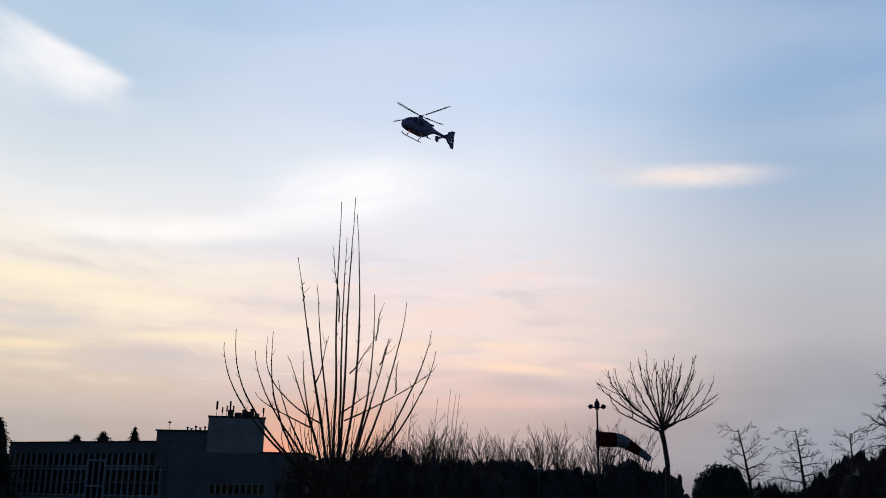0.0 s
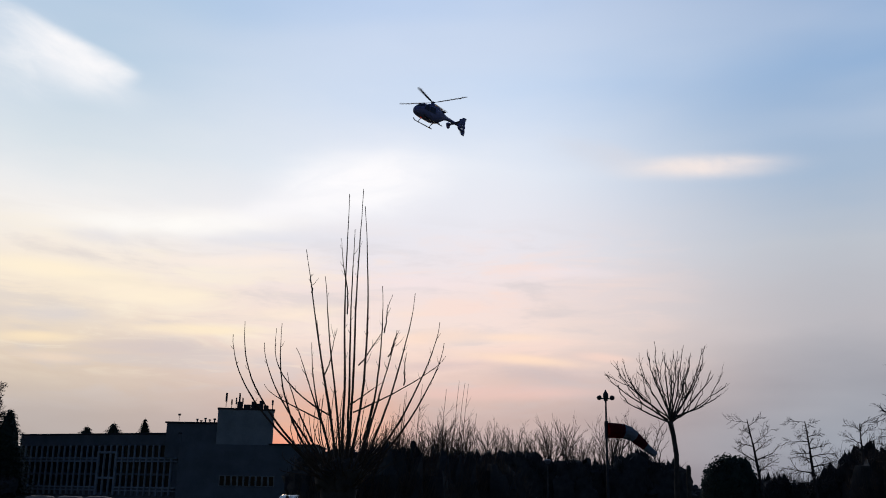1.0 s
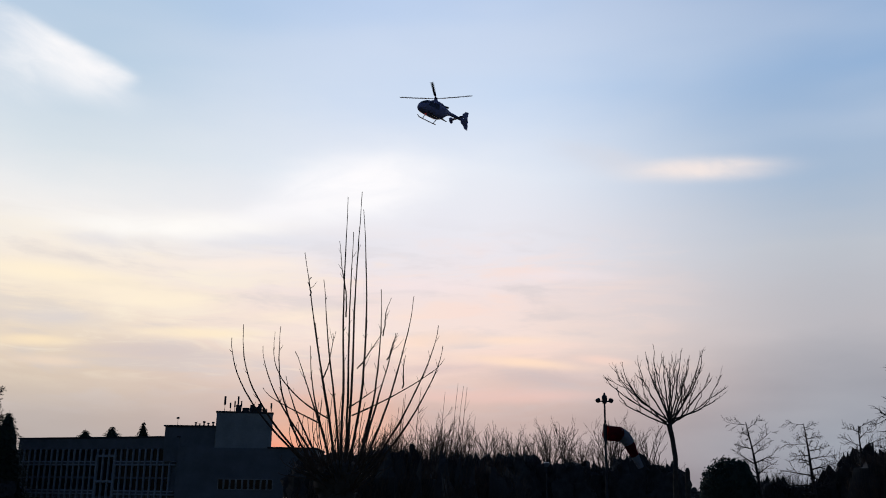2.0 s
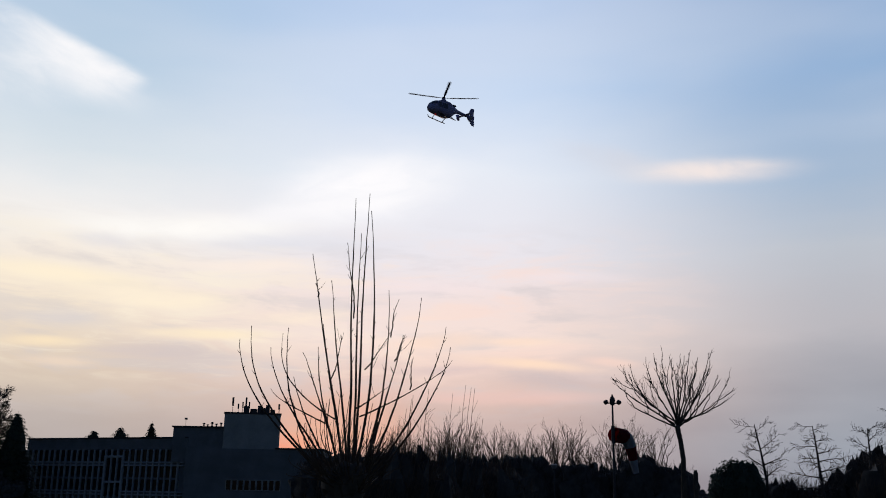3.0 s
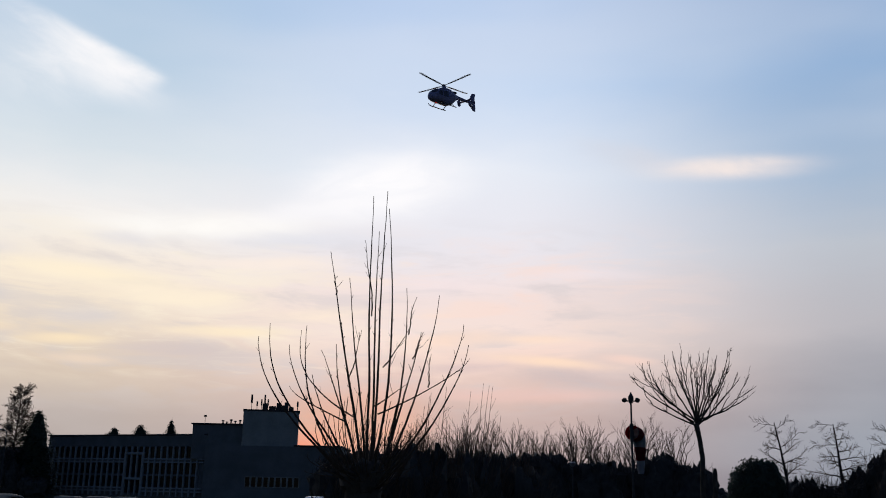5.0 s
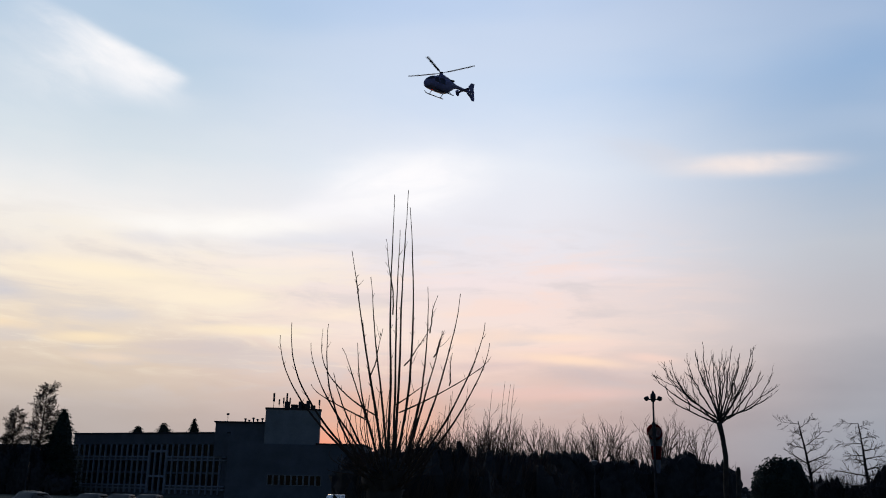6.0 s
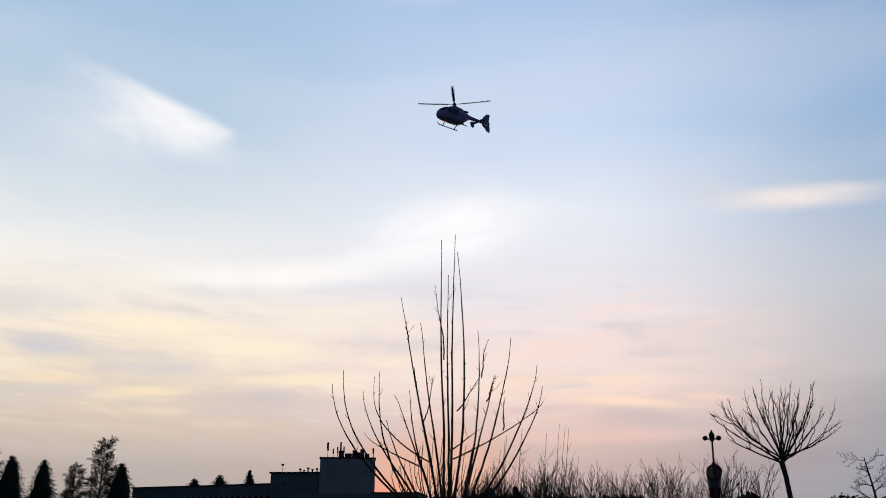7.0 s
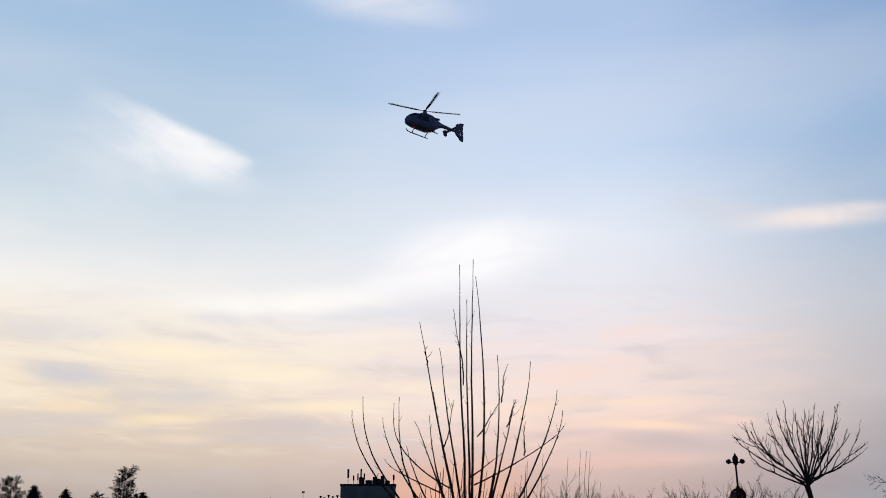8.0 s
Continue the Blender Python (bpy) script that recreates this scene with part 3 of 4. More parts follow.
def build_round_tree():
    """Small street tree, grafted, with a bowl of arching branches."""
    rnd = random.Random(23)
    tree = thing("street_tree", "small bare street tree with a rounded bowl-shaped crown", "tree", pose(4.12, 18, 0))
    fork = Vector((-0.11, 0, 3.06))
    part("trunk", Geo().tube([(0.0, 0, -0.1), (-0.02, 0, 1.2), (-0.04, 0, 1.9), (-0.02, 0, 2.45), (-0.06, 0, 2.8), fork], [0.066, 0.054, 0.050, 0.046, 0.044, 0.050], 10), BARK, tree)

    def bough(start, tip, power, r, twigs):
        """A branch with side twigs that turn upwards."""
        steps = 10
        pts = curve_points(start, tip, power, steps, 0.016, rnd)
        for k in range(1, steps):
            pts[k] = pts[k] + Vector((rnd.gauss(0, 0.010), rnd.gauss(0, 0.010), rnd.gauss(0, 0.008)))
        g = Geo().tube(pts, [r * (1 - 0.85 * k / steps) + 0.0018 for k in range(steps + 1)], 6)
        for _ in range(twigs):
            i = rnd.randint(3, steps - 1)
            d = (pts[i] - pts[i - 1]).normalized() + Vector((rnd.gauss(0, 0.30), rnd.gauss(0, 0.4), rnd.uniform(0.1, 0.5)))
            l = rnd.uniform(0.08, 0.34) * (1.2 - 0.05 * i)
            end = pts[i] + d.normalized() * l
            w = curve_points(pts[i], end, 1.25, 4, 0.012, rnd)
            g.tube(w, [0.0042, 0.0038, 0.0032, 0.0025, 0.0012], 4, False)
            if rnd.random() < 0.5:
                d = (w[3] - w[2]).normalized() + Vector((rnd.gauss(0, 0.5), rnd.gauss(0, 0.5), 0.2))
                g.tube([w[2], w[2] + d.normalized() * l * 0.35], [0.003, 0.0012], 3, False)
        return g, pts

    # branch ends: along, above the ground, how soon the branch turns up
    ends = ((3.08, 3.74, 2.3), (2.83, 3.92, 1.25), (3.06, 4.17, 1.25), (3.18, 4.20, 1.1), (3.47, 4.33, 1.1), (3.62, 4.40, 1.0), (3.76, 4.55, 1.0),
            (3.96, 4.32, 0.9), (4.11, 4.34, 1.0), (4.19, 4.37, 1.1), (4.31, 4.48, 1.1), (4.41, 4.27, 1.2), (4.44, 4.34, 1.3), (4.64, 4.43, 1.35),
            (4.71, 4.48, 1.3), (4.84, 3.93, 1.2), (5.08, 3.78, 1.35), (4.97, 3.61, 1.6))
    for i, (x, z, power) in enumerate(ends):
        y = 0.75 * math.sin(i * 2.4) * (1 - 0.45 * abs(x - 4.0))
        k = (18 + y) / 18
        tip = Vector((x * k - 4.12, y, EYE + (z - EYE) * k))
        start = fork + Vector((0.03 * (x - 4), 0.01 * math.sin(i), -0.02 + 0.05 * (i % 3)))
        power += 0.75 * min(abs(x - 4.0), 0.9) * (z > 4.0)
        g, pts = bough(start, tip, power, 0.0165 if i % 2 else 0.0135, 8)
        branch = part("branch", g, BARK, tree)
        for _ in range(1 + i % 2):
            j = rnd.randint(2, 5)
            end = pts[j] + Vector((rnd.uniform(-0.25, 0.25) + 0.25 * (tip.x - fork.x), rnd.uniform(-0.5, 0.5), rnd.uniform(0.4, 0.75)))
            end.z = min(end.z, 4.4 - 0.45 * abs(end.x - fork.x))
            g, _ = bough(pts[j], end, 1.3, 0.0070, 5)
            part("side_branch", g, BARK, branch)
    stake = thing("tree_stake", "round weathered wooden tree stake beside a young tree", "stake", pose(4.24, 17.9, 0, 0, 1.2, 0))
    part("post", Geo().tube([(0, 0, -0.1), (0, 0, 1.2), (0, 0, 2.2), (0, 0, 2.27)], [0.045, 0.045, 0.043, 0.025], 10), BARK, stake)


build_round_tree()


def build_woods():
    rnd = random.Random(31)
    kinds = []
    for s in range(5):
        kinds.append(bare_tree("wood_tree", "slender bare tree in a winter wood", pose(0, 92, 0), 100 + s, 5.2 + 0.2 * s, 0.30, (6, 6, 5), 0.06, 0.48, 0.95, spread=0.29, least=0.014, wobble=0.05, twig=0.36, group="bare wood behind the car park"))
    spots = [(-9.5 + 1.12 * i + rnd.uniform(-0.45, 0.45), 91 + rnd.uniform(-3, 9), 0.86 + 0.2 * rnd.random()) for i in range(26)]
    spots += [(-8 + 3.0 * i + rnd.uniform(-0.9, 0.9), 103 + rnd.uniform(-2, 5), 0.85 + 0.2 * rnd.random()) for i in range(9)]
    for i, (x, y, s) in enumerate(spots):
        m = pose(x, y, 0, 0, 0, rnd.random() * 360) @ Matrix.Scale(s, 4)
        if i < 5:
            kinds[i].matrix_basis = m
        else:
            ob = copy_thing(kinds[i % 5], m)
            ob.scale = (s, s, s)
    # brush under and before the trees
    g = Geo()
    for i in range(70):
        x = -13 + 31.8 * i / 69 + rnd.uniform(-0.5, 0.5)
        y = 84 + rnd.uniform(-2, 4)
        h = 5.4 + 0.5 * math.sin(x * 0.45) + rnd.uniform(-0.5, 0.5) - 0.5 * max(x - 16.5, 0)
        w = 1.1 + 0.7 * rnd.random()
        g.lump((x, y, h * 0.36), (w, 1.2, h * 0.46), rnd, 0.3, 12, 8)
        for k in range(230):
            a = rnd.random() * 6.283
            q = Vector((x + w * math.cos(a) * rnd.random(), y - 0.8 * rnd.random(), h * (0.4 + 0.38 * rnd.random())))
            d = Vector((rnd.gauss(0, 0.5), rnd.gauss(0, 0.3), 1)).normalized()
            l = 0.35 + 0.75 * rnd.random() ** 2
            g.tube([q, q + d * l * 0.5, q + d * l + Vector((rnd.gauss(0, 0.08), 0, 0.03))], [0.018, 0.013, 0.005], 3, False)
    tagged(part("underbrush", g, BRUSH), "dense dark leafless underbrush below the wood", "shrubs", kind="stuff")
    # far woods that close the horizon
    g = Geo()
    for i in range(260):
        a = radians(-42 + 84 * i / 259)
        d = 420 + rnd.uniform(-15, 15)
        h = 4.2 + 2.6 * rnd.random()
        g.lump((d * math.sin(a), d * math.cos(a), h * 0.35), (3.4 + 2 * rnd.random(), 3, h * 0.6), rnd, 0.3, 8, 6)
    tagged(part("far_woods", g, BRUSH), "low dark line of far woods", "woods", kind="stuff")


build_woods()


def shrub(x, y, height, width, seed, count=170, long=6, longest=1.16):
    rnd = random.Random(seed)
    ob = thing("shrub", "dense bare shrub with upright thin shoots", "shrub", pose(x, y, 0), group="shrubs behind the pollard")
    core = Geo()
    for k in range(7):
        a = k * 2.4
        core.lump((width * 0.3 * math.cos(a) * (k > 0), width * 0.3 * math.sin(a) * (k > 0), height * 0.36), (width * 0.24, width * 0.24, height * 0.37), rnd, 0.3, 10, 7)
    part("thicket", core, BRUSH, ob)
    g = Geo()
    for k in range(count):
        a, s = rnd.random() * 6.283, math.sqrt(rnd.random())
        if k < long:
            a, s = rnd.gauss(0.4, 0.9), rnd.uniform(0.2, 1.0)
        base = (0.25 * width * s * math.cos(a), 0.25 * width * s * math.sin(a), height * 0.2)
        top = height * (0.98 - 0.35 * s * s) * rnd.uniform(0.7, 1.0)
        if k < long:
            top = height * rnd.uniform(1.02, longest)
        out = 0.6 - (0.15 if k < long else 0)
        tip = (out * width * s * math.cos(a), out * width * s * math.sin(a), top)
        pts = curve_points(base, tip, 1.3 + 1.0 * rnd.random(), 6, 0.045, rnd)
        g.tube(pts, [(0.012 if k < long else 0.010) * (1 - 0.75 * i / 6) + 0.002 for i in range(7)], 4, False)
        for j in range(5):
            i = rnd.randint(2, 5)
            d = Vector((rnd.gauss(0, 0.6), rnd.gauss(0, 0.6), 0.8)).normalized() * rnd.uniform(0.1, 0.4)
            g.tube([pts[i], pts[i] + d], [0.005, 0.002], 3, False)
    part("shoot_mass", g, SHOOT, ob)


shrub(-1.25, 20, 3.35, 1.5, 41, 520, 5)
shrub(-0.60, 20.5, 2.75, 1.4, 42, 360, 3)
shrub(-2.5, 20, 2.85, 1.1, 43, 150, 3)
shrub(-3.1, 21, 2.0, 1.4, 47, 90, 3)
shrub(-0.25, 23, 3.4, 1.9, 44, 560, 6, 1.32)
shrub(0.95, 24, 3.0, 1.7, 48, 420, 3)


def conifer(name, label, at, height, width, seed, density=1.0, taper=0.85):
    """Conifer of tiers of drooping, ragged boughs."""
    rnd = random.Random(seed)
    tree = thing(name, label, "tree", at)
    part("trunk", Geo().tube([(0, 0, -0.8), (0, 0, height * 0.5), (0, 0, height)], [0.022 * height, 0.014 * height, 0.01], 7), BARK, tree)
    g = Geo()
    core = []
    for i in range(14):
        q = i / 13
        core.append([((width * 0.30 * (1 - q) ** taper + 0.03) * rnd.uniform(0.8, 1.1) * math.cos(k * math.pi / 5), (width * 0.30 * (1 - q) ** taper + 0.03) * rnd.uniform(0.8, 1.1) * math.sin(k * math.pi / 5), height * (0.06 + 0.90 * q)) for k in range(10)])
    g.loft(core)
    tiers = int(height * 3.2 * density)
    for i in range(tiers):
        s = i / tiers
        z = height * (0.08 + 0.9 * s)
        reach = width * 0.5 * (1 - s) ** taper + 0.10
        for k in range(int(15 * (1.2 - 0.6 * s))):
            a = rnd.random() * 6.283
            l = reach * rnd.uniform(0.65, 1.12)
            droop = -0.25 * l + rnd.uniform(-0.2, 0.2)
            tip = Vector((l * math.cos(a), l * math.sin(a), min(z + droop, height)))
            root = Vector((0, 0, z))
            g.tube([root, root.lerp(tip, 0.5) + Vector((0, 0, 0.05 * l)), tip], [0.04, 0.03, 0.01], 3, False)
            for j in range(9):
                q = root.lerp(tip, rnd.uniform(0.2, 1.0))
                b = a + rnd.choice((-1, 1)) * rnd.uniform(0.4, 1.2)
                w = rnd.uniform(0.35, 0.8) * (0.3 + 0.9 * (1 - s))
                e = q + Vector((w * math.cos(b), w * math.sin(b), rnd.uniform(-0.3, 0.12)))
                o = Vector((-math.sin(b), math.cos(b), 0.3)) * 0.24 * (0.3 + 0.9 * (1 - s))
                n = len(g.v)
                g.v.extend((q - o * 0.5, q + o * 0.5, e + o, e - o * 0.3))
                g.f.append((n, n + 1, n + 2, n + 3))
    part("crown", g, NEEDLE, tree, smooth=False)
    return tree


conifer("spruce", "rounded dark spruce top behind the hospital roof", pose(-84, 223, 0), 15.8, 12, 60, 1.2, 0.5)
conifer("spruce", "broad bushy dark spruce behind the hospital roof", pose(-77.8, 223, 0), 16.6, 15, 61, 1.2, 0.6)
conifer("spruce", "slim dark spruce top behind the hospital roof", pose(-70.7, 223, 0), 17.8, 13, 62)
conifer("spruce", "tall dark spruce beside the hospital annex", pose(-109, 200, 0), 18.6, 11.0, 64, 1.1, 0.55)
conifer("spruce", "dark spruce beside the hospital block", pose(-92, 201, 0), 17.8, 13, 65, 1.1, 0.55)
conifer("spruce", "tall dark spruce at the end of the annex", pose(-116.5, 200, 0), 19.5, 14, 68, 1.1, 0.6)
for x, h, seed, label in ((-96.5, 22.0, 66, "tall bare larch with fine twigs beside the hospital"), (-102.6, 16.6, 67, "small bare larch with fine twigs beside the annex"),
                          (-121.5, 20.5, 69, "tall bare larch with fine twigs near dark spruces")):
    bare_tree("larch", label, pose(x, 200, 0), seed, h, 0.34, (95, 12, 9), 0.03, 0.2, 0.19, spread=0.72, least=0.032, wobble=0.08)


def build_belt():
    rnd = random.Random(81)
    g = Geo()
    for i in range(40):
        x = -124 + 36 * i / 39
        h = 7.6 + 1.2 * math.sin(x * 0.5) + rnd.uniform(-0.8, 0.8) - max(0, x + 95) * 0.7
        g.lump((x, 196 + rnd.uniform(-1.5, 1.5), h * 0.4), (1.5, 1.5, h * 0.6), rnd, 0.25, 10, 8)
        for k in range(40):
            q = Vector((x + rnd.gauss(0, 0.8), 195.5, h * rnd.uniform(0.6, 0.95)))
            d = Vector((rnd.gauss(0, 0.5), 0, 1)).normalized() * rnd.uniform(0.5, 1.4)
            g.tube([q, q + d * 0.5, q + d], [0.05, 0.035, 0.01], 3, False)
    tagged(part("shrub_belt", g, BRUSH), "dark belt of shrubs before the hospital annex", "shrubs", kind="stuff")


build_belt()


def build_right_side():
    rnd = random.Random(71)
    bare_tree("young_tree", "leaning young bare tree with few side branches", pose(18.95, 60, 0), 72, 6.6, 0.16, (12, 8, 6), 0.03, 0.42, 0.30, (-0.17, 0), 0.74, wobble=0.10, group="young trees along the field", least=0.010)
    bare_tree("young_tree", "young bare tree with level spreading branches", pose(22.1, 60, 0), 73, 6.5, 0.17, (20, 8, 6), -0.01, 0.3, 0.31, (0, 0), 0.85, wobble=0.09, group="young trees along the field", least=0.010)
    bare_tree("young_tree", "young bare tree with short side branches", pose(25.1, 60, 0), 74, 6.4, 0.17, (16, 9, 6), 0.03, 0.35, 0.27, (-0.05, 0), 0.7, wobble=0.09, group="young trees along the field", least=0.010)
    bare_tree("weeping_tree", "large bare tree with drooping fine twigs", pose(22.4, 45, 0), 75, 7.7, 0.28, (30, 13, 9), -0.05, 0.15, 0.36, (-0.12, 0), 0.7, least=0.014, wobble=0.14)
    g = Geo()
    for k in range(14):
        a = k * 2.4
        q = (16.8 + 0.75 * math.cos(a) * (k > 0), 60 + 0.8 * math.sin(a) * (k > 0), 2.0 + 0.4 * (k % 3 - 1))
        g.lump(q, (0.85, 0.85, 1.55), rnd, 0.2, 12, 8)
    bush = thing("evergreen_bush", "large rounded dark evergreen bush", "shrub")
    part("leaf_mass", g, NEEDLE, bush)
    leaves = Geo()
    for k in range(3500):
        d = Vector((rnd.gauss(0, 1), rnd.gauss(0, 1), rnd.gauss(0, 1))).normalized()
        p = Vector((16.8 + d.x * 1.6, 60 + d.y * 1.6, 2.0 + d.z * 2.1)) + Vector((rnd.gauss(0, 0.10), rnd.gauss(0, 0.10), rnd.gauss(0, 0.12)))
        if p.z < 0.3:
            continue
        o, u = d.orthogonal().normalized() * 0.09, d.cross(d.orthogonal()).normalized() * 0.12
        n = len(leaves.v)
        leaves.v.extend((p - o, p + u, p + o, p - u * 0.6 + d * 0.08))
        leaves.f.append((n, n + 1, n + 2, n + 3))
    part("leaves", leaves, NEEDLE, bush, smooth=False)
    g = Geo()
    for i in range(44):
        x = 17.9 + 0.37 * i
        h = 2.35 + 0.4 * math.sin(x * 1.3) + rnd.uniform(-0.2, 0.3) + 0.05 * (x - 14) + 0.45 * max(x - 22.5, 0)
        y = 63 + rnd.uniform(-1, 1)
        g.lump((x, y, h * 0.40), (0.75, 0.9, h * 0.55), rnd, 0.28, 10, 8)
        for k in range(90):
            q = Vector((x + rnd.gauss(0, 0.45), y - rnd.random(), h * rnd.uniform(0.5, 0.95)))
            d = Vector((rnd.gauss(0, 0.5), rnd.gauss(0, 0.3), 1)).normalized() * rnd.uniform(0.2, 1.0 if x > 20 else 0.5)
            g.tube([q, q + d * 0.5, q + d + Vector((rnd.gauss(0, 0.08), 0, 0))], [0.016, 0.012, 0.005], 3, False)
    tagged(part("hedge", g, BRUSH), "dark uneven hedge along the field", "hedge", kind="stuff")


build_right_side()
shrub(20.3, 46.0, 4.4, 3.4, 45, 700, 12)
shrub(22.6, 46.5, 5.6, 4.0, 49, 700, 12)
shrub(25.0, 47.0, 6.2, 4.0, 46, 600, 12)


# ---------------------------------------------------------------- windsock mast and lamps
MAST = (7.08, 45.0)
SOCK_Z = 4.66
SEG = 0.305
SOCK_R = (0.34, 0.335, 0.33, 0.30, 0.265, 0.23, 0.195, 0.165, 0.135)


def build_mast():
    mast = thing("windsock_mast", "slim steel windsock mast with floodlights on a crossarm", "mast", pose(MAST[0], MAST[1], 0))
    part("pole", Geo().tube([(0, 0, -0.1), (0, 0, 3), (0, 0, 6.3)], [0.075, 0.06, 0.04], 10), DARK_STEEL, mast)
    part("crossarm", Geo().tube([(-0.24, 0, 6.1), (0.24, 0, 6.1)], [0.03, 0.03], 8), DARK_STEEL, mast)
    lamp = Geo().loft([[(r * math.cos(a * math.pi / 5), r * math.sin(a * math.pi / 5), z) for a in range(10)] for z, r in ((-0.06, 0.06), (0.0, 0.11), (0.09, 0.12), (0.14, 0.07))]).mesh("floodlight", DARK_STEEL)
    for x, tilt in ((-0.28, -25), (0.28, 25)):
        part("floodlight", lamp, DARK_STEEL, mast, at=pose(x, 0, 6.1, 0, tilt, 0))
    part("beacon", Geo().loft([[(r * math.cos(a * math.pi / 5), r * math.sin(a * math.pi / 5), z) for a in range(10)] for z, r in ((6.0, 0.09), (6.2, 0.13), (6.32, 0.12), (6.42, 0.05), (6.5, 0.03))]), DARK_STEEL, mast)
    part("swivel", Geo().tube([(0, 0, SOCK_Z - 0.4), (0, 0, SOCK_Z + 0.4)], [0.09, 0.09], 10), DARK_STEEL, mast)
    sock = thing("windsock", "red and white striped windsock on a mast", "windsock", pose(MAST[0], MAST[1], SOCK_Z))
    pieces = []
    for i in range(8):
        r0, r1 = SOCK_R[i], SOCK_R[i + 1]
        g = Geo()
        rings = []
        for x, r in ((-0.08, r0), (SEG * 0.5, (r0 + r1) / 2 + 0.008), (SEG + 0.09, r1), (SEG + 0.09, r1 - 0.012), (SEG * 0.5, (r0 + r1) / 2 - 0.01), (-0.08, r0 - 0.012)):
            rings.append([(x, r * math.cos(a * math.pi / 9), r * math.sin(a * math.pi / 9)) for a in range(18)])
        rings.append(rings[0])
        g.loft(rings, cap=False)
        pieces.append(part("sock_segment", g, SOCK_RED if i in (0, 1, 4, 5) else SOCK_WHITE, sock, "red fabric band" if i in (0, 1, 4, 5) else "white fabric band"))
    return pieces


SOCK = build_mast()


def build_street_lamp(x, y, h):
    lamp = thing("street_lamp", "thin grey street lamp with a small pale head", "street lamp", pose(x, y, 0))
    part("pole", Geo().tube([(0, 0, -0.1), (0, 0, h * 0.5), (0, 0, h - 0.1)], [0.06, 0.05, 0.04], 8), DARK_STEEL, lamp)
    part("lamp_head", Geo().loft([[(r * math.cos(a * math.pi / 6), r * math.sin(a * math.pi / 6), h + z) for a in range(12)] for z, r in ((-0.15, 0.08), (0.0, 0.2), (0.12, 0.24), (0.2, 0.12))]), LAMP_LENS, lamp)


build_street_lamp(6.78, 70, 4.0)


def build_arm_lamp(x, y, h):
    lamp = thing("street_lamp", "tall street lamp with a short curved arm before the annex", "street lamp", pose(x, y, -0.45))
    part("pole", Geo().tube([(0, 0, -0.1), (0, 0, h * 0.5), (0, 0, h - 0.35), (-0.08, 0, h - 0.1), (-0.3, 0, h)], [0.09, 0.07, 0.05, 0.045, 0.04], 8), DARK_STEEL, lamp)
    part("lamp_head", Geo().loft([[(q, w * math.cos(a * math.pi / 5), h + 0.02 + 0.09 * math.sin(a * math.pi / 5)) for a in range(10)] for q, w in ((-0.28, 0.06), (-0.45, 0.15), (-0.8, 0.15), (-0.95, 0.05))]), DARK_STEEL, lamp)


build_arm_lamp(-48.96, 100, 7.81)


# ---------------------------------------------------------------- cars
def build_car(paint, tall=1.42, long=4.3, box=False):
    car = thing("parked_car", "parked car with a pale roof in the car park", "car", group="parked cars")
    h = long / 2
    if box:
        side = [(-h, 0.35), (-h, tall - 0.15), (-h + 0.15, tall), (h - 1.5, tall), (h - 0.85, 1.1), (h - 0.1, 0.95), (h, 0.4), (h - 0.1, 0.25), (-h + 0.1, 0.25)]
    else:
        side = [(-h, 0.4), (-h + 0.05, 0.9), (-h + 0.5, 0.98), (-h + 1.0, tall - 0.05), (-h + 1.5, tall), (0.3, tall - 0.02), (1.1, 0.98), (h - 0.15, 0.8), (h, 0.45), (h - 0.1, 0.25), (-h + 0.1, 0.25)]
    rings = []
    for y, k in ((-0.88, 0.90), (-0.82, 0.97), (-0.6, 1.0), (0.6, 1.0), (0.82, 0.97), (0.88, 0.90)):
        rings.append([(x * (0.97 + 0.03 * k), y * (0.84 if z > 1.0 else 1.0), 0.25 + (z - 0.25) * k) for x, z in side])
    body = part("body", Geo().loft(rings), paint, car)
    part("windscreen", Geo().loft([[(x, s * (0.62 if x < 0.7 else 0.70), z + dz) for x, z in (((0.34, tall - 0.05), (1.08, 1.0)) if not box else ((h - 1.46, tall - 0.04), (h - 0.87, 1.12))) for s in (-1, 1)] for dz in (-0.02, 0.035)]), PANE, body, smooth=False)
    for s in (-1, 1):
        part("side_window", Geo().prism([(-h + 0.95, 1.0), (-h + 1.25, tall - 0.14), (0.25, tall - 0.14), (0.85, 1.0)], s * 0.745 - 0.02, s * 0.745 + 0.02), PANE, body, smooth=False)
        for x in (-h + 0.8, h - 0.8):
            wheel = part("wheel", Geo().tube([(x, s * 0.70, 0.31), (x, s * 0.88, 0.31)], [0.31, 0.31], 18), TYRE, car)
            part("rim", Geo().tube([(x, s * 0.80, 0.31), (x, s * 0.895, 0.31)], [0.2, 0.19], 14), RIM, wheel)
        part("headlight", Geo().box(h - 0.22, s * 0.62 - 0.16, 0.62, h - 0.02, s * 0.62 + 0.16, 0.76, 0.04), LAMP_LENS, car)
    return car


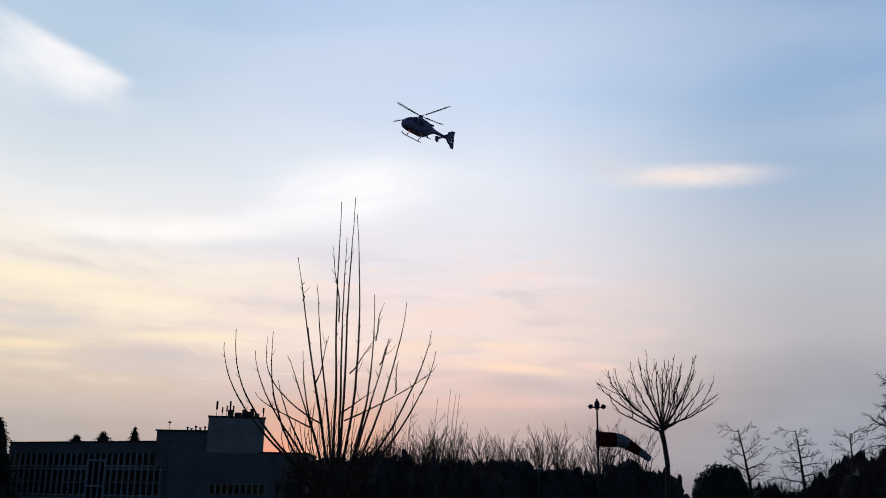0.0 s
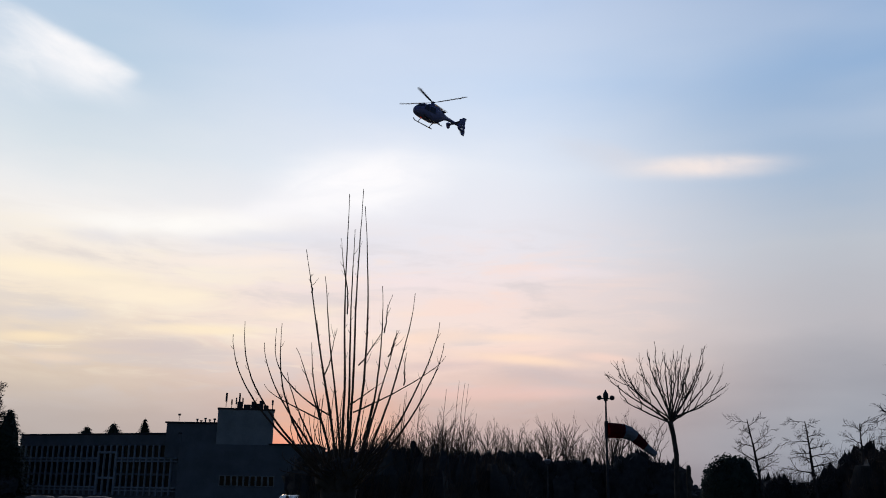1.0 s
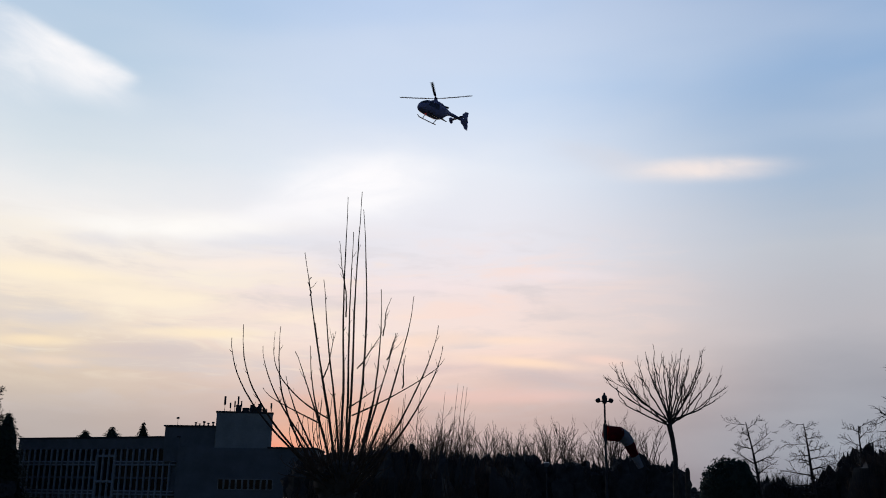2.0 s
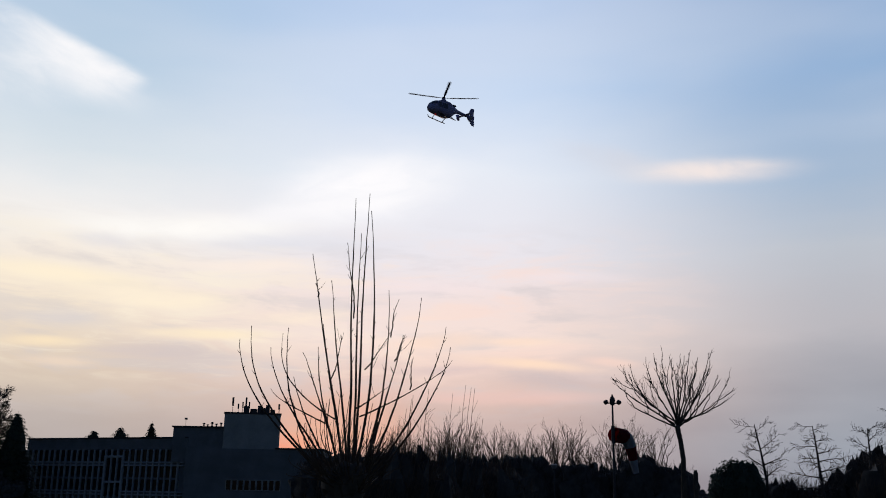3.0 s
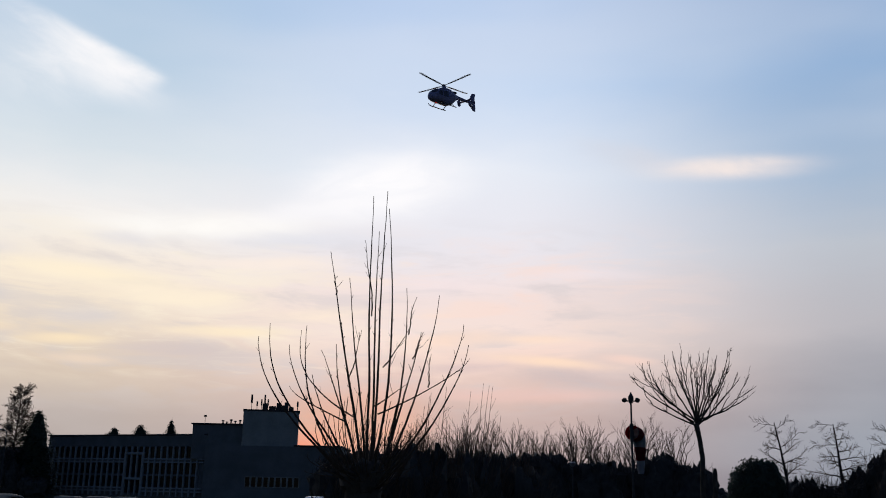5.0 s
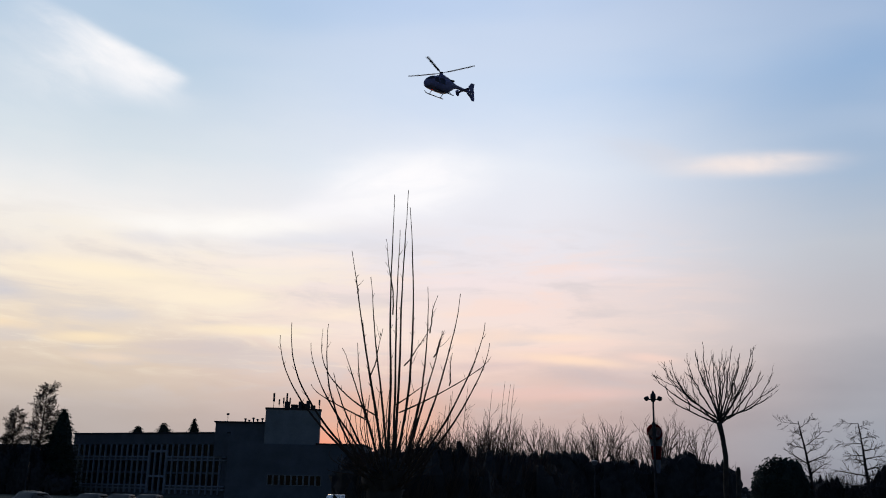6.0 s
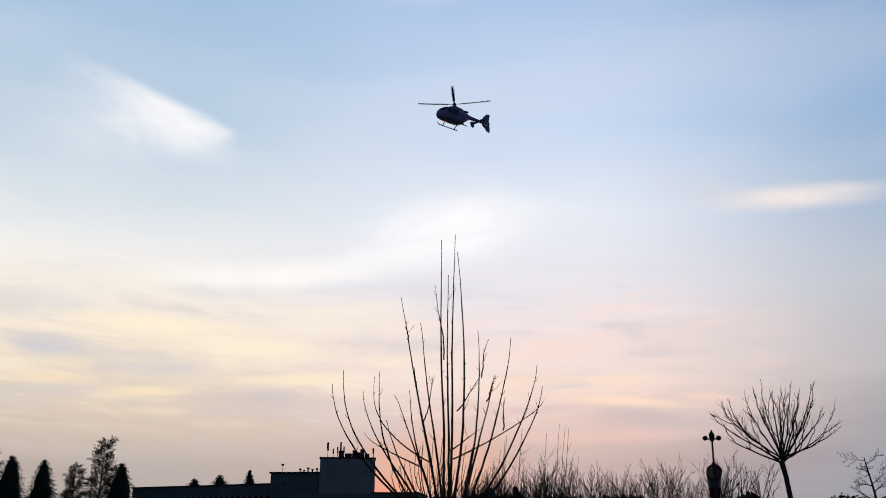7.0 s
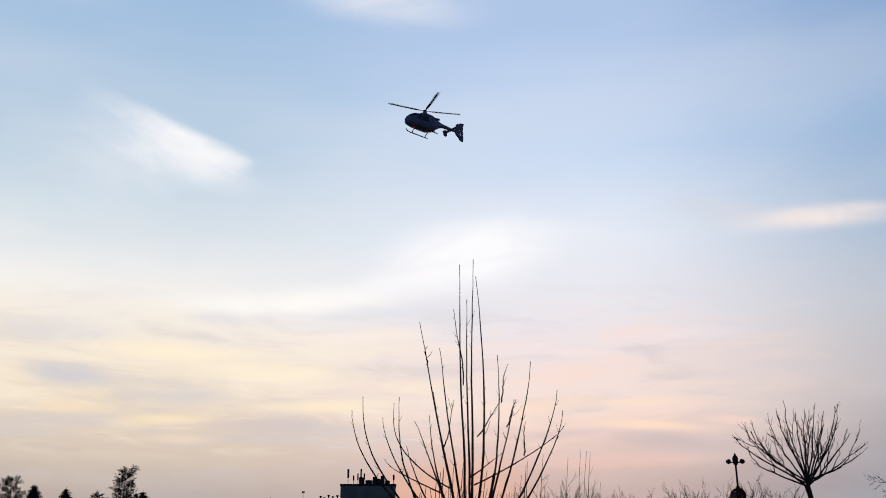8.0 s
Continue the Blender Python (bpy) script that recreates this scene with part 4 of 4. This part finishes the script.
def build_cars():
    kinds = [build_car(PAINTS[0]), build_car(PAINTS[1]), build_car(PAINTS[0], 1.84, 4.7, True), build_car(PAINTS[2], 1.5)]
    spots = [(3, -27.3, 71, 95), (3, -25.6, 72, 92), (3, -33.4, 70, 80), (3, -38.5, 80, 95), (3, -43, 80, 90), (3, -29, 70, 90),
             (0, -11.6, 72, 90), (1, -8.4, 72, 95), (0, -6.6, 72, 88), (2, -0.9, 72, 4), (2, 3.9, 73, 0), (3, -4.6, 72, 90), (1, -9.9, 72, 85)]
    used = set()
    for k, x, y, turn in spots:
        m = pose(x, y, 0.02 if x > -15 else -0.38, 0, 0, turn)
        if k in used:
            copy_thing(kinds[k], m)
        else:
            kinds[k].matrix_basis = m
            used.add(k)


build_cars()


# ---------------------------------------------------------------- helicopter
HUB_Z = 3.4


def oval(x, zc, hw, hh, n=20, power=2.4):
    ring = []
    for k in range(n):
        a = 2 * math.pi * k / n
        c, s = math.cos(a), math.sin(a)
        ring.append((x, hw * math.copysign(abs(c) ** (2 / power), c), zc + hh * math.copysign(abs(s) ** (2 / power), s)))
    return ring


def build_helicopter():
    """Light twin-engined helicopter; nose along +x, skids stand on z = 0."""
    heli = thing("helicopter", "dark blue light helicopter with skids and enclosed tail rotor flying", "helicopter")
    hull = part("fuselage", Geo().loft([oval(*s) for s in (
        (3.24, 1.12, 0.12, 0.12), (3.14, 1.14, 0.40, 0.38), (2.85, 1.22, 0.64, 0.62), (2.35, 1.36, 0.80, 0.86), (1.7, 1.48, 0.87, 1.04),
        (0.8, 1.54, 0.89, 1.12), (-0.2, 1.56, 0.89, 1.14), (-1.1, 1.68, 0.84, 1.00), (-1.8, 1.92, 0.68, 0.72), (-2.4, 2.10, 0.42, 0.46),
        (-2.9, 2.18, 0.27, 0.30))]), HULL, heli)
    part("engine_cowling", Geo().loft([oval(*s, 18) for s in (
        (1.15, 2.50, 0.20, 0.10), (0.8, 2.55, 0.42, 0.32), (0.1, 2.62, 0.52, 0.46), (-0.9, 2.60, 0.55, 0.44), (-1.7, 2.48, 0.46, 0.36), (-2.3, 2.38, 0.25, 0.2))]), HULL, heli)
    for s in (-1, 1):
        part("exhaust", Geo().tube([(-1.5, s * 0.34, 2.62), (-2.0, s * 0.44, 2.66), (-2.15, s * 0.47, 2.67)], [0.16, 0.15, 0.13], 12), DARK_STEEL, heli)
        part("door_window", Geo().loft([[(x, s * (0.85 + e), z) for x, z in ((2.15, 1.45), (1.95, 2.05), (1.35, 2.25), (1.25, 1.40))] for e in (0.0, 0.03)]), CANOPY, hull, smooth=False)
        part("cabin_window", Geo().loft([[(x, s * (0.875 + e), z) for x, z in ((1.1, 1.42), (1.1, 2.2), (0.1, 2.25), (0.1, 1.42))] for e in (0.0, 0.03)]), CANOPY, hull, smooth=False)
    part("windscreen", Geo().loft([oval(x, z, w, h, 20) for x, z, w, h in ((2.98, 1.40, 0.46, 0.36), (2.72, 1.50, 0.64, 0.54), (2.3, 1.60, 0.76, 0.68), (2.1, 1.66, 0.79, 0.74))]), CANOPY, hull)
    boom = part("tail_boom", Geo().loft([oval(*s, 14, 2.0) for s in ((-2.5, 2.16, 0.34, 0.38), (-3.2, 2.20, 0.25, 0.27), (-4.5, 2.20, 0.19, 0.22), (-5.95, 2.20, 0.14, 0.18))]), HULL, heli)
    # enclosed tail rotor
    ring = Geo()
    rings = []
    for r, y in ((0.50, -0.17), (0.50, 0.17), (0.60, 0.20), (0.70, 0.10), (0.70, -0.10), (0.60, -0.20), (0.50, -0.17)):
        rings.append([(-6.15 + r * math.cos(a * math.pi / 14), y, 2.22 + r * math.sin(a * math.pi / 14)) for a in range(28)])
    shroud = part("tail_shroud", ring.loft(rings, cap=False), HULL, heli, at=pose(0.02, 0, 0))
    fan = Geo().tube([(-6.15, -0.1, 2.22), (-6.15, 0.1, 2.22)], [0.16, 0.16], 14)
    for k in range(10):
        a = k * math.pi / 5
        fan.tube([(-6.15 + 0.14 * math.cos(a), 0, 2.22 + 0.14 * math.sin(a)), (-6.15 + 0.49 * math.cos(a), 0, 2.22 + 0.49 * math.sin(a))], [0.06, 0.055], 4)
    part("tail_fan", fan, HULL_LIGHT, shroud)
    part("tail_fin", Geo().prism([(-5.62, 2.60), (-6.32, 3.66), (-7.02, 3.74), (-6.84, 3.1), (-6.78, 2.3), (-6.6, 2.3), (-6.2, 2.86)], -0.07, 0.07), HULL, heli, at=pose(0.02, 0, 0), smooth=False)
    part("lower_fin", Geo().prism([(-5.72, 1.78), (-6.35, 1.06), (-6.84, 1.02), (-6.92, 1.5), (-6.80, 2.2), (-6.62, 2.2), (-6.25, 1.58)], -0.06, 0.06), HULL, heli, at=pose(0.02, 0, 0), smooth=False)
    part("stabilizer", Geo().box(-5.05, -1.25, 2.10, -4.55, 1.25, 2.18, 0.03), HULL, heli, at=pose(0.15, 0, 0), smooth=False)
    for s in (-1, 1):
        part("end_plate", Geo().prism([(-4.45, 2.35), (-4.85, 2.62), (-5.2, 2.6), (-5.25, 1.85), (-4.95, 1.62), (-4.6, 1.8)], s * 1.27 - 0.03, s * 1.27 + 0.03), HULL, heli, at=pose(0.15, 0, 0), smooth=False)
    for s in (-1, 1):
        part("skid", Geo().tube([(2.35, s * 1.0, 0.50), (2.2, s * 1.0, 0.30), (1.9, s * 1.0, 0.21), (0, s * 1.0, 0.20), (-1.35, s * 1.0, 0.20)], [0.06, 0.065, 0.07, 0.07, 0.065], 8), DARK_STEEL, heli)
    for x in (1.35, -0.85):
        part("cross_tube", Geo().tube([(x, -1.0, 0.21), (x, -0.85, 0.46), (x, -0.5, 0.66), (x, 0, 0.72), (x, 0.5, 0.66), (x, 0.85, 0.46), (x, 1.0, 0.21)], [0.055] * 7, 8), DARK_STEEL, heli)
    part("belly_light", Geo().lump((1.9, 0, 0.44), (0.10, 0.10, 0.10), random.Random(1), 0.0, 10, 6), RED_LENS, heli, "small red belly light")
    part("mast_fairing", Geo().tube([(0, 0, 2.95), (0, 0, 3.2), (0, 0, HUB_Z - 0.05)], [0.42, 0.27, 0.2], 12), HULL, heli)
    rotor = part("main_rotor", Geo().tube([(0, 0, -0.12), (0, 0, 0.0), (0, 0, 0.1), (0, 0, 0.16)], [0.2, 0.28, 0.24, 0.08], 14), DARK_STEEL, heli)
    blade = Geo()
    rings = []
    for r, c, z in ((0.2, 0.09, 0.0), (0.7, 0.09, 0.02), (1.0, 0.18, 0.035), (3.0, 0.18, 0.15), (4.6, 0.18, 0.27), (4.95, 0.14, 0.30), (5.1, 0.06, 0.31)):
        rings.append([(r, c, z + 0.012), (r, c * 0.3, z + 0.035), (r, -c, z + 0.006), (r, c * 0.3, z - 0.02)])
    blade = blade.loft(rings).mesh("rotor_blade", BLADE)
    for k in range(4):
        part("rotor_blade", blade, BLADE, rotor, at=pose(0, 0, 0, 0, 0, 90 * k))
    return heli, rotor


HELI, ROTOR = build_helicopter()

# hub place, heading past due left towards the viewer, bank, nose-down pitch
FLIGHT = [
    (0.0, (-3.94, 123.48, 53.23), 47, -1, -5.0),
    (0.5, (-3.68, 123.35, 53.55), 47, -3, -5.0),
    (1.0, (-3.35, 123.22, 53.90), 48, -3, -5.0),
    (1.5, (-2.91, 123.03, 54.35), 48, -2, -4.0),
    (3.0, (-2.82, 126.54, 56.68), 51, 0, 2.0),
    (3.5, (-2.98, 127.80, 57.24), 51, 0, 4.0),
    (4.0, (-3.85, 127.62, 57.63), 51, 0, 5.0),
    (4.5, (-4.26, 127.43, 58.00), 51, 0, 6.0),
    (6.0, (-8.45, 123.89, 58.65), 50, 0, 3.0),
    (6.2, (-8.96, 123.17, 58.61), 50, 0, 2.6),
    (6.5, (-10.17, 122.18, 58.75), 50, 0, 2.0),
    (6.8, (-11.18, 120.67, 59.63), 50, 0, 2.0),
    (7.0, (-12.24, 120.26, 59.19), 50, 0, 2.0),
    (7.2, (-13.40, 118.91, 59.37), 50, 0, 1.6),
    (7.4, (-14.54, 117.62, 59.20), 50, 0, 1.2),
    (7.5, (-15.05, 116.83, 59.24), 50, 0, 1.0),
    (7.6, (-15.03, 116.27, 58.81), 50, 0, 0.8),
    (7.8, (-16.73, 114.49, 58.80), 50, 0, 0.4),
    (8.0, (-17.49, 112.88, 58.70), 50, 0, 0.0),
]
# windsock: seconds, turn away from the viewer, and the droop from its mouth to its tail
WIND = [
    (0.0, 4, 2, 6, 20, 33), (0.7, 6, 2, 8, 22, 34), (1.3, 10, 3, 18, 36, 44), (1.7, 14, 3, 20, 42, 52), (2.2, 28, 3, 24, 52, 62),
    (2.8, 40, 3, 26, 56, 68), (3.1, 42, 3, 26, 58, 70), (3.5, 40, 4, 24, 64, 77), (3.9, 44, 4, 26, 68, 81), (4.3, 50, 4, 30, 70, 84),
    (4.7, 58, 4, 32, 72, 87), (5.3, 66, 4, 36, 72, 87), (5.8, 75, 4, 38, 72, 86), (6.5, 81, 5, 40, 74, 86), (7.2, 85, 5, 40, 74, 86),
    (8.0, 87, 5, 40, 74, 86),
]
# seconds, small gains and losses of the rotor's turn
SPIN = [(0.0, 0), (3.0, -6), (3.5, -7), (4.5, -5), (6.5, 2), (7.5, 5), (8.0, 12)]


def between(rows, t):
    for a, b in zip(rows, rows[1:]):
        if t <= b[0]:
            s = (t - a[0]) / (b[0] - a[0])
            return [u + (v - u) * s for u, v in zip(a[1:], b[1:])]
    return list(rows[-1][1:])


def motions():
    down = Matrix.Translation((0, 0, -HUB_Z))
    walk(HELI, [(t, pose(*hub, 0, 0, 180 + turn) @ pose(0, 0, 0, bank, nose, 0) @ down) for t, hub, turn, bank, nose in FLIGHT])
    headings = [(row[0], 180 + row[2], row[4]) for row in FLIGHT]
    rows = []
    for k in range(241):
        t = k / 30
        heading, nose = between(headings, t)
        rows.append((t, pose(0, 0, HUB_Z, 0, 1 - nose, 0) @ pose(0, 0, 0, 0, 0, 53 + 2448 * t + between(SPIN, t)[0] - heading)))
    walk(ROTOR, rows)
    rows = [[] for _ in SOCK]
    for k in range(33):
        t = k * 0.25
        turn, d1, d2, d3, d4 = between(WIND, t)
        droop = (d1, d1, d2, d3, d4, d4 + 1, d4 + 2, d4 + 2)
        m = pose(0, 0, 0, 0, 0, turn)
        p = m @ Vector((0.12, 0, 0))
        for i, angle in enumerate(droop):
            sway = 3 * math.sin(t * 5 + i * 0.9) * (i > 3)
            turned = m @ pose(0, 0, 0, 0, angle + sway, 0)
            rows[i].append((t, Matrix.Translation(p) @ turned.to_3x3().to_4x4()))
            p = p + turned.to_3x3() @ Vector((SEG, 0, 0))
    for piece, keys in zip(SOCK, rows):
        walk(piece, keys)


motions()
